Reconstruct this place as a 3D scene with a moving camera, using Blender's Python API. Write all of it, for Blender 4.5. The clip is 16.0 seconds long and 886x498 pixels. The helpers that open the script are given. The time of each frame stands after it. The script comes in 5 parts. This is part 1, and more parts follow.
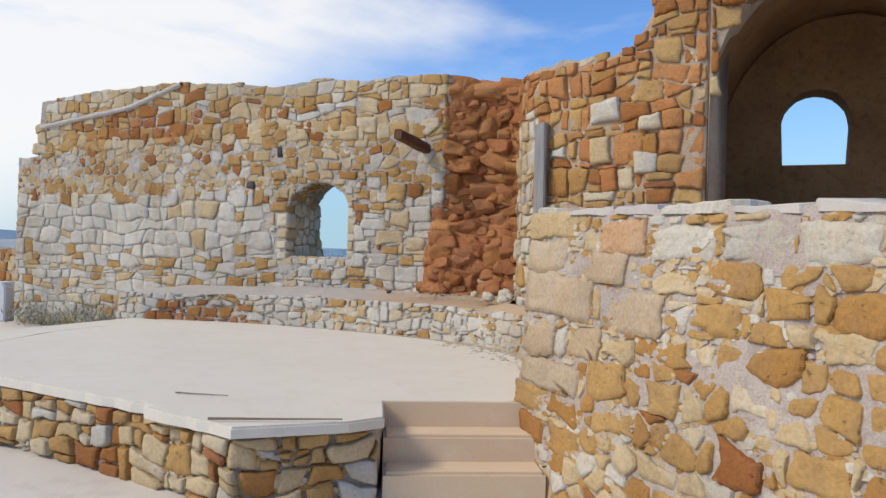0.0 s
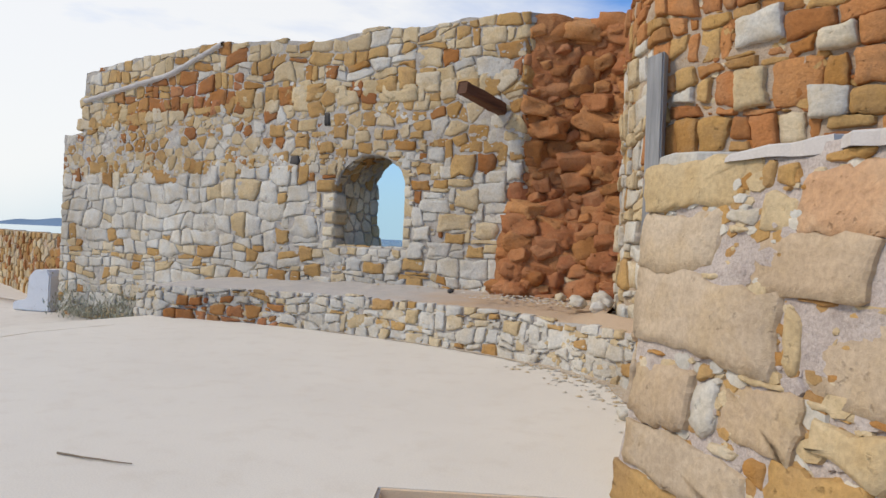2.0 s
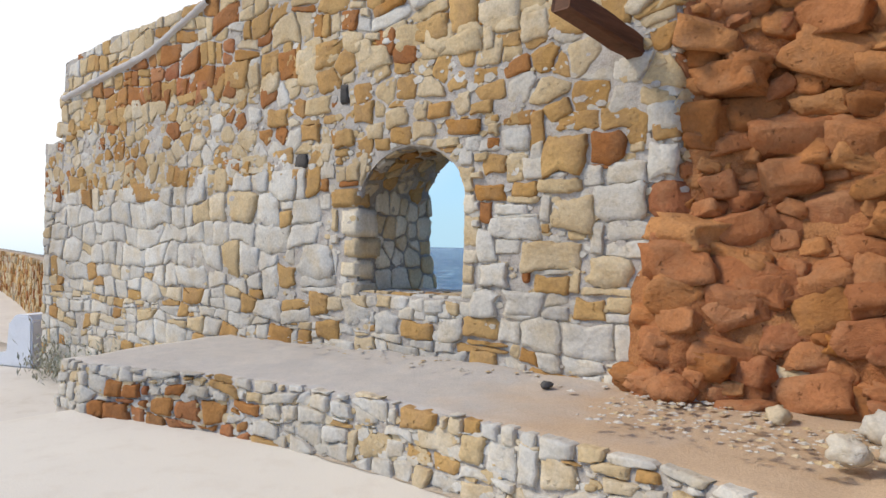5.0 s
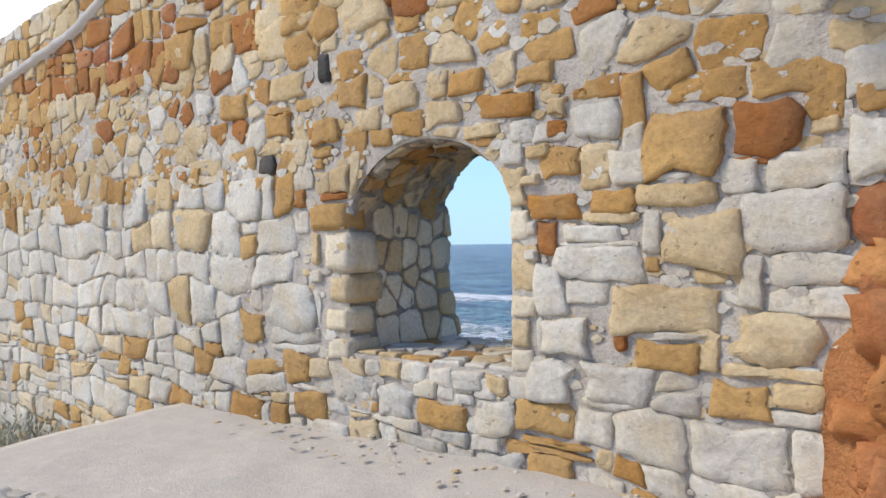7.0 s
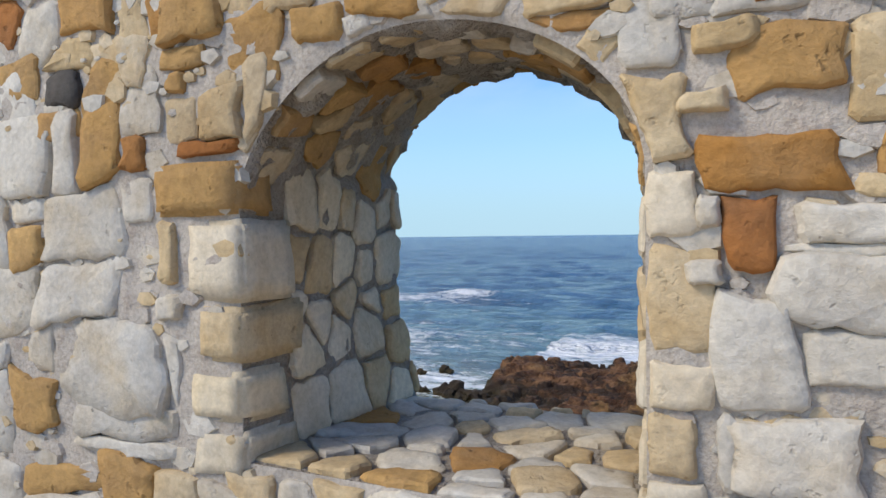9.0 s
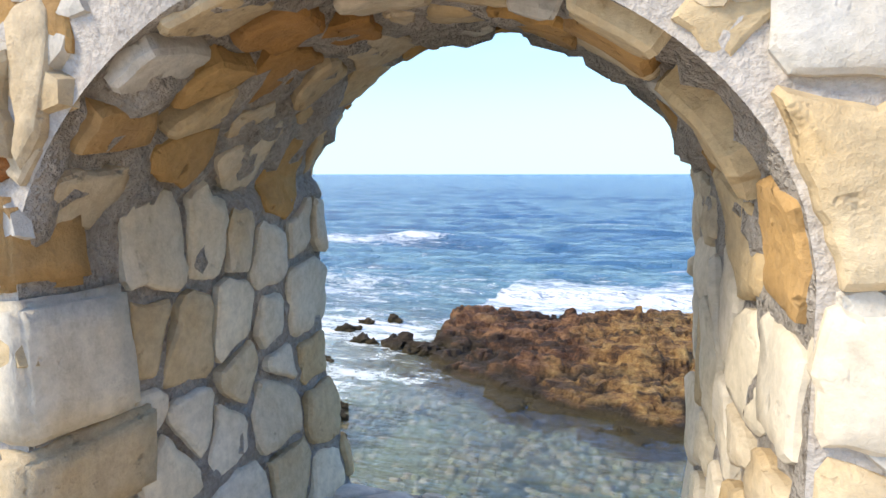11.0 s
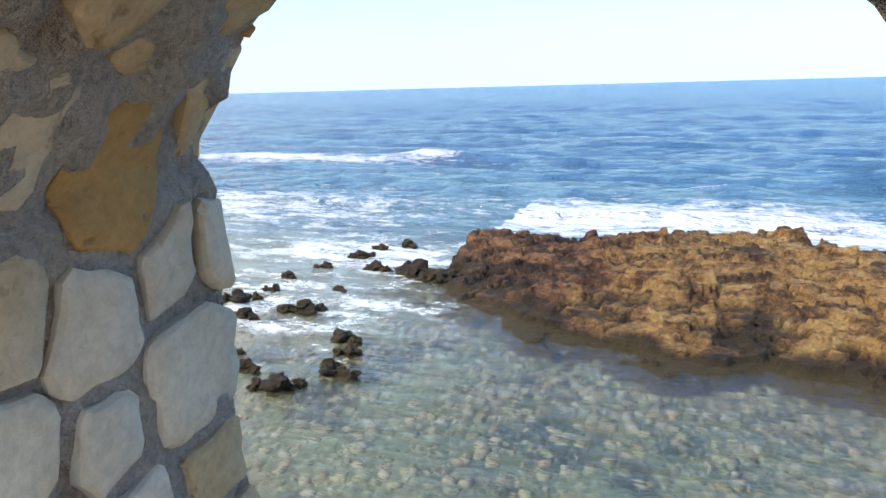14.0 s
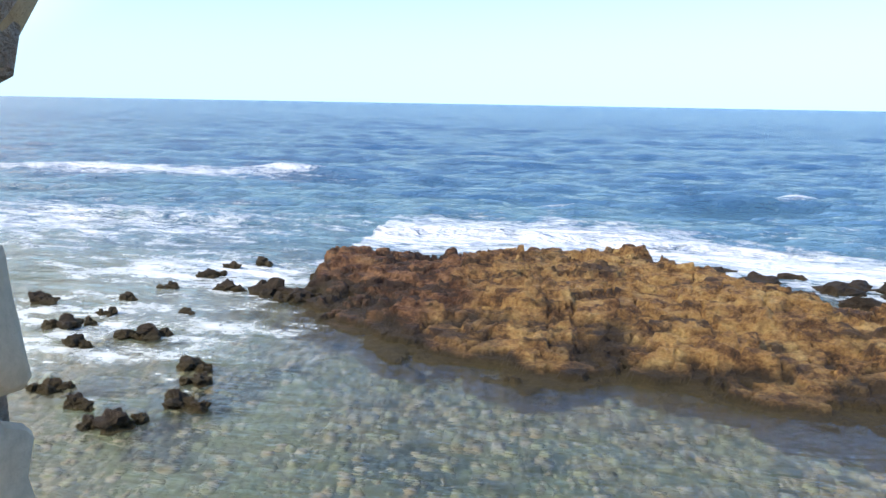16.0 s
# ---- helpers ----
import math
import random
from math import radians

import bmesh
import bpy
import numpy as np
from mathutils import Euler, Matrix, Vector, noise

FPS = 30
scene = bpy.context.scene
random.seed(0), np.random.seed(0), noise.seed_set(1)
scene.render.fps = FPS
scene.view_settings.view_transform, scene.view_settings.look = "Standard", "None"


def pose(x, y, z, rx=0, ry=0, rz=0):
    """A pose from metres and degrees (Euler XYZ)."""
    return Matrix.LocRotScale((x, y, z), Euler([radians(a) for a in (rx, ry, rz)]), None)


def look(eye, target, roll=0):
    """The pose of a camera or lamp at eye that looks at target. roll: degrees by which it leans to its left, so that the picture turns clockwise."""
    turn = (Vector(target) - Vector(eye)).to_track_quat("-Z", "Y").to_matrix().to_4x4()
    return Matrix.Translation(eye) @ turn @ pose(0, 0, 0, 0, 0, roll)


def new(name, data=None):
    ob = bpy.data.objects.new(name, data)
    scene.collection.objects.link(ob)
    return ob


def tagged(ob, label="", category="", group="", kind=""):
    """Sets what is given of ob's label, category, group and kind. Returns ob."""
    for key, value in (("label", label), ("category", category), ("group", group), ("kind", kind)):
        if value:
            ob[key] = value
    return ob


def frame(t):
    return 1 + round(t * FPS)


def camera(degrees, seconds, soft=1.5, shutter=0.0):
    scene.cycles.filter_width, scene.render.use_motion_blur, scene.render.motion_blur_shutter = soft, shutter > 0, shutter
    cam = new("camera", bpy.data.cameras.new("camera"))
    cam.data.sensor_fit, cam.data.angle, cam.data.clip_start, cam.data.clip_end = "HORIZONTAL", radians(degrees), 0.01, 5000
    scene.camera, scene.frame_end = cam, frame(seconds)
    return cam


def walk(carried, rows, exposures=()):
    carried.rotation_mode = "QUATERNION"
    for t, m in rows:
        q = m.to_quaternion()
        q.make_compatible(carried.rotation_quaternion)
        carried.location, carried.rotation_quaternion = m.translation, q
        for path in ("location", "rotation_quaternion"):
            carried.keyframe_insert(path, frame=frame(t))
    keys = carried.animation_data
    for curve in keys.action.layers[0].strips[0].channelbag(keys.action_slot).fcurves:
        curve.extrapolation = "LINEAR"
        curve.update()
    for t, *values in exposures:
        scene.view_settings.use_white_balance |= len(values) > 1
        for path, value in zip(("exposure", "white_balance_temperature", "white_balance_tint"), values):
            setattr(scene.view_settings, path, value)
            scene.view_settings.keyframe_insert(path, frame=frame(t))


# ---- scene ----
cam = camera(65.1, 16.0)
PATH = [
    (0, (6.094, -8.236, 0.999), (5.27, -6.413, 1.005), 1.7),
    (0.5, (5.906, -7.747, 0.99), (5.112, -5.912, 1.021), 1.0),
    (1, (5.779, -7.271, 0.981), (4.897, -5.476, 1.002), 2.6),
    (1.5, (5.628, -6.863, 0.983), (4.729, -5.077, 1.012), 1.4),
    (2, (5.469, -6.342, 0.955), (4.398, -4.653, 0.933), 2.4),
    (2.5, (5.227, -5.864, 0.968), (4.091, -4.218, 0.996), 1.3),
    (3, (4.92, -5.408, 0.913), (3.779, -3.766, 0.955), 0.8),
    (3.5, (4.666, -5.008, 0.966), (3.478, -3.4, 0.915), 0.9),
    (4, (4.363, -4.566, 0.954), (3.213, -2.93, 0.969), 0.5),
    (4.5, (4.049, -4.076, 1.072), (2.79, -2.522, 1.07), 1.9),
    (7, (2.593, -2.511, 1.415), (1.321, -0.967, 1.401), -0.8),
    (7.5, (2.178, -2.212, 1.44), (0.918, -0.659, 1.432), -1.0),
    (8, (1.812, -1.886, 1.426), (0.571, -0.317, 1.438), 0.3),
    (8.5, (1.476, -1.683, 1.462), (0.475, 0.049, 1.48), -0.6),
    (9, (1.156, -1.387, 1.436), (0.269, 0.406, 1.399), -0.7),
    (9.5, (0.925, -1.101, 1.433), (0.216, 0.768, 1.358), -0.2),
    (9.7, (0.95, -1.015, 1.436), (0.187, 0.832, 1.363), 0.9),
    (11.8, (0.757, -0.412, 1.775), (0.045, 1.425, 1.431), -1.1),
    (12, (0.747, -0.331, 1.752), (0.07, 1.514, 1.382), -1.3),
    (12.5, (0.65, -0.308, 1.759), (0.02, 1.545, 1.348), -1.2),
    (13, (0.566, -0.168, 1.756), (-0.155, 1.65, 1.337), -1.4),
    (13.5, (0.587, -0.039, 1.736), (-0.183, 1.759, 1.318), -0.9),
    (14, (0.567, 0.077, 1.762), (-0.215, 1.861, 1.308), -1.5),
    (14.5, (0.495, 0.172, 1.723), (-0.168, 2.005, 1.276), -1.7),
    (15, (0.43, 0.259, 1.737), (-0.086, 2.138, 1.287), -1.0),
    (15.5, (0.397, 0.314, 1.729), (-0.055, 2.212, 1.289), -0.5),
    (16, (0.357, 0.374, 1.74), (-0.034, 2.292, 1.328), 1.0),
]
EXPOSURES = [(0.0, -0.13), (2.5, -0.15), (4.5, 0.06), (7.0, 0.30), (8.0, 0.30), (8.5, 0.27), (9.0, 0.1), (9.6, 0.36), (11.8, 1.06), (12.8, 1.08), (14.0, 0.98), (15.0, 0.92), (16.0, 0.82)]
walk(cam, [(t, look(eye, target, roll)) for t, eye, target, roll in PATH], EXPOSURES)

# ---- light ----
world = bpy.data.worlds.new("sky")
scene.world = world
world.use_nodes = True
SUN_ELEV, SUN_AZ = 42.0, 223.0     # degrees; azimuth clockwise from +y


def build_sky(w):
    nt = w.node_tree
    nt.nodes.clear()
    out = nt.nodes.new("ShaderNodeOutputWorld")
    bg = nt.nodes.new("ShaderNodeBackground")
    sky = nt.nodes.new("ShaderNodeTexSky")
    sky.sky_type, sky.sun_disc = "NISHITA", False
    sky.sun_elevation, sky.sun_rotation = radians(SUN_ELEV), radians(SUN_AZ)
    sky.air_density, sky.dust_density, sky.ozone_density = 1.0, 0.15, 3.0
    tc = nt.nodes.new("ShaderNodeTexCoord")
    mp = nt.nodes.new("ShaderNodeMapping")
    mp.inputs["Scale"].default_value = (1.0, 1.0, 3.2)
    mp.inputs["Location"].default_value = (3.1, 0.4, 0.0)
    nz = nt.nodes.new("ShaderNodeTexNoise")
    nz.inputs["Scale"].default_value, nz.inputs["Detail"].default_value = 1.5, 7.0
    nz.inputs["Roughness"].default_value = 0.55
    nz.inputs["Distortion"].default_value = 0.35
    rp = nt.nodes.new("ShaderNodeValToRGB")
    rp.color_ramp.elements[0].position, rp.color_ramp.elements[1].position = 0.40, 0.66
    # more cloud to the west, clear to the east
    sep = nt.nodes.new("ShaderNodeSeparateXYZ")
    west = nt.nodes.new("ShaderNodeMapRange")
    west.inputs["From Min"].default_value, west.inputs["From Max"].default_value = 0.25, -0.75
    west.inputs["To Min"].default_value, west.inputs["To Max"].default_value = -0.17, 0.19
    add = nt.nodes.new("ShaderNodeMath")
    cl = nt.nodes.new("ShaderNodeMix")
    cl.data_type = "RGBA"
    cl.inputs["B"].default_value = (7.2, 7.15, 7.0, 1)
    cap = nt.nodes.new("ShaderNodeMath")
    cap.operation = "MULTIPLY"
    cap.inputs[1].default_value = 0.9
    L = nt.links.new
    L(tc.outputs["Generated"], mp.inputs["Vector"])
    L(mp.outputs[0], nz.inputs["Vector"])
    L(tc.outputs["Generated"], sep.inputs[0])
    L(sep.outputs["X"], west.inputs["Value"])
    L(nz.outputs["Fac"], add.inputs[0])
    L(west.outputs[0], add.inputs[1])
    L(add.outputs[0], rp.inputs[0])
    # thinning out towards the horizon
    low = nt.nodes.new("ShaderNodeMapRange")
    low.inputs["From Min"].default_value, low.inputs["From Max"].default_value = 0.13, 0.34
    low.interpolation_type = "SMOOTHSTEP"
    # but low cloud lies in the west
    lower = nt.nodes.new("ShaderNodeMapRange")
    lower.inputs["From Min"].default_value, lower.inputs["From Max"].default_value = -0.55, -0.90
    lower.inputs["To Min"].default_value, lower.inputs["To Max"].default_value = 0.0, 0.26
    L(sep.outputs["X"], lower.inputs["Value"])
    lift = nt.nodes.new("ShaderNodeMath")
    L(sep.outputs["Z"], lift.inputs[0])
    L(lower.outputs[0], lift.inputs[1])
    L(lift.outputs[0], low.inputs["Value"])
    thin = nt.nodes.new("ShaderNodeMath")
    thin.operation = "MULTIPLY"
    L(rp.outputs["Color"], thin.inputs[0])
    L(low.outputs[0], thin.inputs[1])
    L(thin.outputs[0], cap.inputs[0])
    L(cap.outputs[0], cl.inputs["Factor"])
    clean = nt.nodes.new("ShaderNodeMix")
    clean.data_type, clean.blend_type = "RGBA", "MULTIPLY"
    clean.inputs["Factor"].default_value = 1.0
    clean.inputs["B"].default_value = (0.80, 1.05, 1.36, 1)
    L(sky.outputs[0], clean.inputs["A"])
    # pale haze low over the sea
    haze = nt.nodes.new("ShaderNodeMix")
    haze.data_type = "RGBA"
    haze.inputs["B"].default_value = (2.9, 4.45, 5.5, 1)
    level = nt.nodes.new("ShaderNodeMapRange")
    level.interpolation_type = "SMOOTHSTEP"
    level.inputs["From Min"].default_value, level.inputs["From Max"].default_value = 0.0, 0.28
    level.inputs["To Min"].default_value, level.inputs["To Max"].default_value = 0.92, 0.0
    L(sep.outputs["Z"], level.inputs["Value"])
    L(level.outputs[0], haze.inputs["Factor"])
    L(clean.outputs["Result"], haze.inputs["A"])
    L(haze.outputs["Result"], cl.inputs["A"])
    L(cl.outputs["Result"], bg.inputs["Color"])
    bg.inputs["Strength"].default_value = 0.15
    L(bg.outputs[0], out.inputs[0])


build_sky(world)
sun = new("sun", bpy.data.lights.new("sun", "SUN"))
sun.data.energy, sun.data.angle, sun.data.color = 2.4, radians(14.0), (1.0, 0.91, 0.77)
az, el = radians(SUN_AZ), radians(SUN_ELEV)
to_sun = Vector((math.sin(az) * math.cos(el), math.cos(az) * math.cos(el), math.sin(el)))
sun.matrix_world = look(to_sun * 40, (0, 0, 0))


# ---- materials ----
class Mat:
    """A principled material with short helpers for its nodes."""

    def __init__(self, name, rough=0.85, metal=0.0, spec=0.3):
        self.m = bpy.data.materials.new(name)
        self.m.use_nodes = True
        self.t = self.m.node_tree
        self.p = self.t.nodes["Principled BSDF"]
        self.p.inputs["Roughness"].default_value = rough
        self.p.inputs["Metallic"].default_value = metal
        self.p.inputs["Specular IOR Level"].default_value = spec
        self.pos = self.t.nodes.new("ShaderNodeNewGeometry")

    def link(self, a, b):
        self.t.links.new(a, b)

    def noise(self, scale, detail=4.0, rough=0.55, stretch=None, shift=None):
        n = self.t.nodes.new("ShaderNodeTexNoise")
        n.inputs["Scale"].default_value = scale
        n.inputs["Detail"].default_value = detail
        n.inputs["Roughness"].default_value = rough
        src = self.pos.outputs["Position"]
        if stretch:
            mp = self.t.nodes.new("ShaderNodeMapping")
            mp.inputs["Scale"].default_value = stretch
            self.link(src, mp.inputs["Vector"])
            src = mp.outputs[0]
        if shift is not None:
            ad = self.t.nodes.new("ShaderNodeVectorMath")
            ad.operation = "ADD"
            self.link(src, ad.inputs[0])
            self.link(shift, ad.inputs[1])
            src = ad.outputs[0]
        self.link(src, n.inputs["Vector"])
        return n.outputs["Fac"]

    def cells(self, scale, out="Distance", feature="F1", stretch=None):
        n = self.t.nodes.new("ShaderNodeTexVoronoi")
        n.feature = feature
        n.inputs["Scale"].default_value = scale
        src = self.pos.outputs["Position"]
        if stretch:
            mp = self.t.nodes.new("ShaderNodeMapping")
            mp.inputs["Scale"].default_value = stretch
            self.link(src, mp.inputs["Vector"])
            src = mp.outputs[0]
        self.link(src, n.inputs["Vector"])
        return n.outputs[out]

    def ramp(self, fac, *stops):
        r = self.t.nodes.new("ShaderNodeValToRGB")
        e = r.color_ramp.elements
        while len(e) < len(stops):
            e.new(0.5)
        for k, (p, c) in zip(e, stops):
            k.position = p
            k.color = (*c, 1) if isinstance(c, tuple) else (c, c, c, 1)
        self.link(fac, r.inputs[0])
        return r.outputs["Color"]

    def mix(self, fac, a, b, blend="MIX"):
        n = self.t.nodes.new("ShaderNodeMix")
        n.data_type, n.blend_type = "RGBA", blend
        for sock, v in (("Factor", fac), ("A", a), ("B", b)):
            if isinstance(v, (int, float)):
                n.inputs[sock].default_value = v if sock == "Factor" else (v, v, v, 1)
            elif isinstance(v, tuple):
                n.inputs[sock].default_value = (*v, 1)
            else:
                self.link(v, n.inputs[sock])
        return n.outputs["Result"]

    def math(self, op, a, b=0.0):
        n = self.t.nodes.new("ShaderNodeMath")
        n.operation = op
        for k, v in enumerate((a, b)):
            if isinstance(v, (int, float)):
                n.inputs[k].default_value = v
            else:
                self.link(v, n.inputs[k])
        return n.outputs[0]

    def rand(self):
        """A number of its own for each piece, joined or not."""
        o = self.t.nodes.new("ShaderNodeObjectInfo")
        return self.math("FRACT", self.math("ADD", o.outputs["Random"], self.pos.outputs["Random Per Island"]))

    def color(self, sock):
        self.link(sock, self.p.inputs["Base Color"])
        return self

    def rough(self, sock):
        self.link(sock, self.p.inputs["Roughness"])
        return self

    def bump(self, height, strength=0.5, dist=0.02):
        b = self.t.nodes.new("ShaderNodeBump")
        b.inputs["Strength"].default_value, b.inputs["Distance"].default_value = strength, dist
        self.link(height, b.inputs["Height"])
        self.link(b.outputs[0], self.p.inputs["Normal"])
        return self


def stone_mat(name, a, b, c, stain, pit=0.25, bump=0.6):
    """Rough-hewn stone: a to c from piece to piece, stains, grain and pits."""
    m = Mat(name, 0.9, spec=0.2)
    r = m.rand()
    base = m.ramp(r, (0.0, a), (0.5, b), (1.0, c))
    comb = m.t.nodes.new("ShaderNodeCombineXYZ")
    m.link(m.math("MULTIPLY", r, 17.0), comb.inputs[0])
    big = m.noise(5.0, 3.0, 0.6, shift=comb.outputs[0])
    base = m.mix(m.ramp(big, (0.45, 0.0), (0.72, 0.75)), base, stain)
    grain = m.noise(46.0, 6.0, 0.7)
    base = m.mix(0.55, base, m.ramp(grain, (0.25, 0.45), (0.62, 1.0)), "MULTIPLY")
    pits = m.noise(24.0, 3.0, 0.6, shift=comb.outputs[0])
    hole = m.ramp(pits, (0.27, 0.0), (0.36, 1.0))
    base = m.mix(pit, base, hole, "MULTIPLY")
    wide = m.noise(0.8, 5.0, 0.65)
    base = m.mix(0.8, base, m.ramp(wide, (0.32, (0.62, 0.58, 0.54)), (0.6, (1.0, 1.0, 1.0))), "MULTIPLY")
    m.color(base)
    rise = m.math("ADD", m.math("MULTIPLY", grain, 0.5), m.math("ADD", m.math("MULTIPLY", hole, 0.5), m.math("MULTIPLY", m.noise(11.0, 4.0), 1.1)))
    m.bump(rise, bump, 0.025)
    return m.m


pale_stone = stone_mat("pale_stone", (0.62, 0.575, 0.49), (0.69, 0.65, 0.57), (0.55, 0.52, 0.46), (0.60, 0.49, 0.33), 0.22, 0.45)
cream_stone = stone_mat("cream_stone", (0.66, 0.53, 0.34), (0.60, 0.45, 0.25), (0.70, 0.60, 0.44), (0.55, 0.38, 0.18), 0.3, 0.5)
ochre_stone = stone_mat("ochre_stone", (0.52, 0.30, 0.10), (0.58, 0.37, 0.15), (0.45, 0.22, 0.06), (0.40, 0.25, 0.12), 0.4)
rust_stone = stone_mat("rust_stone", (0.45, 0.19, 0.05), (0.38, 0.15, 0.05), (0.50, 0.25, 0.08), (0.30, 0.15, 0.07), 0.4)
orange_stone = stone_mat("orange_stone", (0.54, 0.23, 0.08), (0.60, 0.29, 0.11), (0.48, 0.19, 0.065), (0.44, 0.23, 0.11), 0.4, 0.8)
red_stone = stone_mat("red_stone", (0.44, 0.165, 0.065), (0.52, 0.225, 0.09), (0.37, 0.135, 0.06), (0.46, 0.24, 0.12), 0.4, 0.8)
dark_stone = stone_mat("dark_stone", (0.09, 0.085, 0.08), (0.12, 0.11, 0.10), (0.07, 0.065, 0.06), (0.16, 0.14, 0.12), 0.4)
jamb_stone = stone_mat("jamb_stone", (0.76, 0.66, 0.50), (0.71, 0.64, 0.51), (0.78, 0.67, 0.48), (0.66, 0.54, 0.35), 0.10, 0.3)
orange_block = stone_mat("orange_block", (0.62, 0.38, 0.22), (0.64, 0.40, 0.24), (0.60, 0.36, 0.20), (0.62, 0.46, 0.30), 0.25, 0.6)
block_stone = stone_mat("block_stone", (0.58, 0.46, 0.33), (0.55, 0.41, 0.27), (0.60, 0.49, 0.36), (0.55, 0.40, 0.23), 0.25, 0.5)


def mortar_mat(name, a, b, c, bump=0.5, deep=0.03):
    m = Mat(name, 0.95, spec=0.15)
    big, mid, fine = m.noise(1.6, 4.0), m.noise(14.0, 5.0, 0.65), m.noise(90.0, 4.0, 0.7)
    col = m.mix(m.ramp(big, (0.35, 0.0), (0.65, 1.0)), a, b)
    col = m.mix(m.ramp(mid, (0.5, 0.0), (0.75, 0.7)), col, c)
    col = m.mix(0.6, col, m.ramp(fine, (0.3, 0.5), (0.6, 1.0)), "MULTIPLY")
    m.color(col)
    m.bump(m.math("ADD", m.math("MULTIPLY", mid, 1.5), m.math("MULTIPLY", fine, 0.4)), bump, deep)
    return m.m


mortar = mortar_mat("mortar", (0.45, 0.40, 0.34), (0.53, 0.475, 0.41), (0.35, 0.285, 0.235))
reveal_mortar = mortar_mat("cement_mortar", (0.43, 0.38, 0.32), (0.50, 0.44, 0.37), (0.28, 0.23, 0.18), 1.0, 0.05)
pink_mortar = mortar_mat("pink_mortar", (0.49, 0.41, 0.36), (0.55, 0.47, 0.41), (0.35, 0.28, 0.24))
warm_mortar = mortar_mat("warm_mortar", (0.48, 0.36, 0.25), (0.50, 0.40, 0.30), (0.38, 0.22, 0.11))
red_earth = mortar_mat("red_earth", (0.43, 0.17, 0.068), (0.50, 0.235, 0.095), (0.34, 0.12, 0.05), 1.0)
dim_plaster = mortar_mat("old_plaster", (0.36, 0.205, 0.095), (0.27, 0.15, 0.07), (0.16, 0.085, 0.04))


def concrete_mat(name, a, b, dirt):
    m = Mat(name, 0.88, spec=0.25)
    big, mid, fine = m.noise(0.8, 5.0, 0.6), m.noise(5.0, 6.0, 0.6), m.noise(130.0, 3.0, 0.7)
    col = m.mix(m.ramp(big, (0.35, 0.0), (0.65, 1.0)), a, b)
    col = m.mix(m.ramp(mid, (0.52, 0.0), (0.78, 0.6)), col, dirt)
    col = m.mix(0.35, col, m.ramp(fine, (0.3, 0.7), (0.6, 1.0)), "MULTIPLY")
    m.color(col)
    m.bump(m.math("ADD", mid, m.math("MULTIPLY", fine, 0.3)), 0.25, 0.012)
    return m.m


concrete = concrete_mat("concrete", (0.75, 0.69, 0.585), (0.71, 0.65, 0.55), (0.64, 0.56, 0.45))
step_concrete = concrete_mat("step_concrete", (0.74, 0.57, 0.38), (0.70, 0.53, 0.36), (0.78, 0.66, 0.50))
ground_concrete = concrete_mat("ground_concrete", (0.70, 0.64, 0.55), (0.65, 0.59, 0.51), (0.52, 0.44, 0.34))
def ledge_mat():
    """Grey mortar and dust, with red sand spilt from the breach."""
    m = Mat("ledge_dust", 0.93, spec=0.15)
    sep = m.t.nodes.new("ShaderNodeSeparateXYZ")
    m.link(m.pos.outputs["Position"], sep.inputs[0])
    big, mid, fine = m.noise(1.4, 5.0, 0.6), m.noise(7.0, 6.0, 0.65), m.noise(110.0, 3.0, 0.7)
    col = m.mix(m.ramp(mid, (0.4, 0.0), (0.7, 1.0)), (0.50, 0.46, 0.41), (0.58, 0.52, 0.45))
    spill = m.math("ADD", m.math("MULTIPLY", sep.outputs["X"], 0.45), m.math("MULTIPLY", big, 1.2))
    col = m.mix(m.ramp(m.math("MULTIPLY", spill, 0.5), (0.62, 0.0), (0.86, 0.8)), col, (0.54, 0.37, 0.22))
    col = m.mix(0.5, col, m.ramp(fine, (0.3, 0.6), (0.6, 1.0)), "MULTIPLY")
    m.color(col)
    m.bump(m.math("ADD", mid, m.math("MULTIPLY", fine, 0.4)), 0.5, 0.02)
    return m.m


sandy_top = ledge_mat()
drift_sand = mortar_mat("drift_sand", (0.50, 0.40, 0.29), (0.56, 0.47, 0.36), (0.40, 0.29, 0.18))
coping_mat = concrete_mat("coping_mortar", (0.60, 0.56, 0.51), (0.52, 0.47, 0.43), (0.40, 0.34, 0.30))


def wood_mat(name, a, b, scale=(30, 30, 2)):
    m = Mat(name, 0.8, spec=0.25)
    g = m.noise(1.0, 6.0, 0.65, stretch=scale)
    m.color(m.ramp(g, (0.3, a), (0.7, b)))
    m.bump(g, 0.5, 0.01)
    return m


def post_mat():
    m = wood_mat("painted_post", (0.22, 0.21, 0.195), (0.40, 0.38, 0.35))
    sep = m.t.nodes.new("ShaderNodeSeparateXYZ")
    m.link(m.pos.outputs["Position"], sep.inputs[0])
    h = m.math("ADD", sep.outputs["Z"], m.math("MULTIPLY", m.noise(9.0, 4.0), 0.5))
    low = m.ramp(h, (0.78, 1.0), (0.98, 0.0))
    old = m.p.inputs["Base Color"].links[0].from_socket
    m.color(m.mix(low, old, (0.20, 0.045, 0.04)))
    return m.m


post_paint = post_mat()
beam_wood = wood_mat("old_beam_wood", (0.07, 0.035, 0.02), (0.17, 0.08, 0.045), (6, 3, 40)).m
white_paint = concrete_mat("white_render", (0.74, 0.74, 0.74), (0.68, 0.68, 0.69), (0.55, 0.54, 0.52))


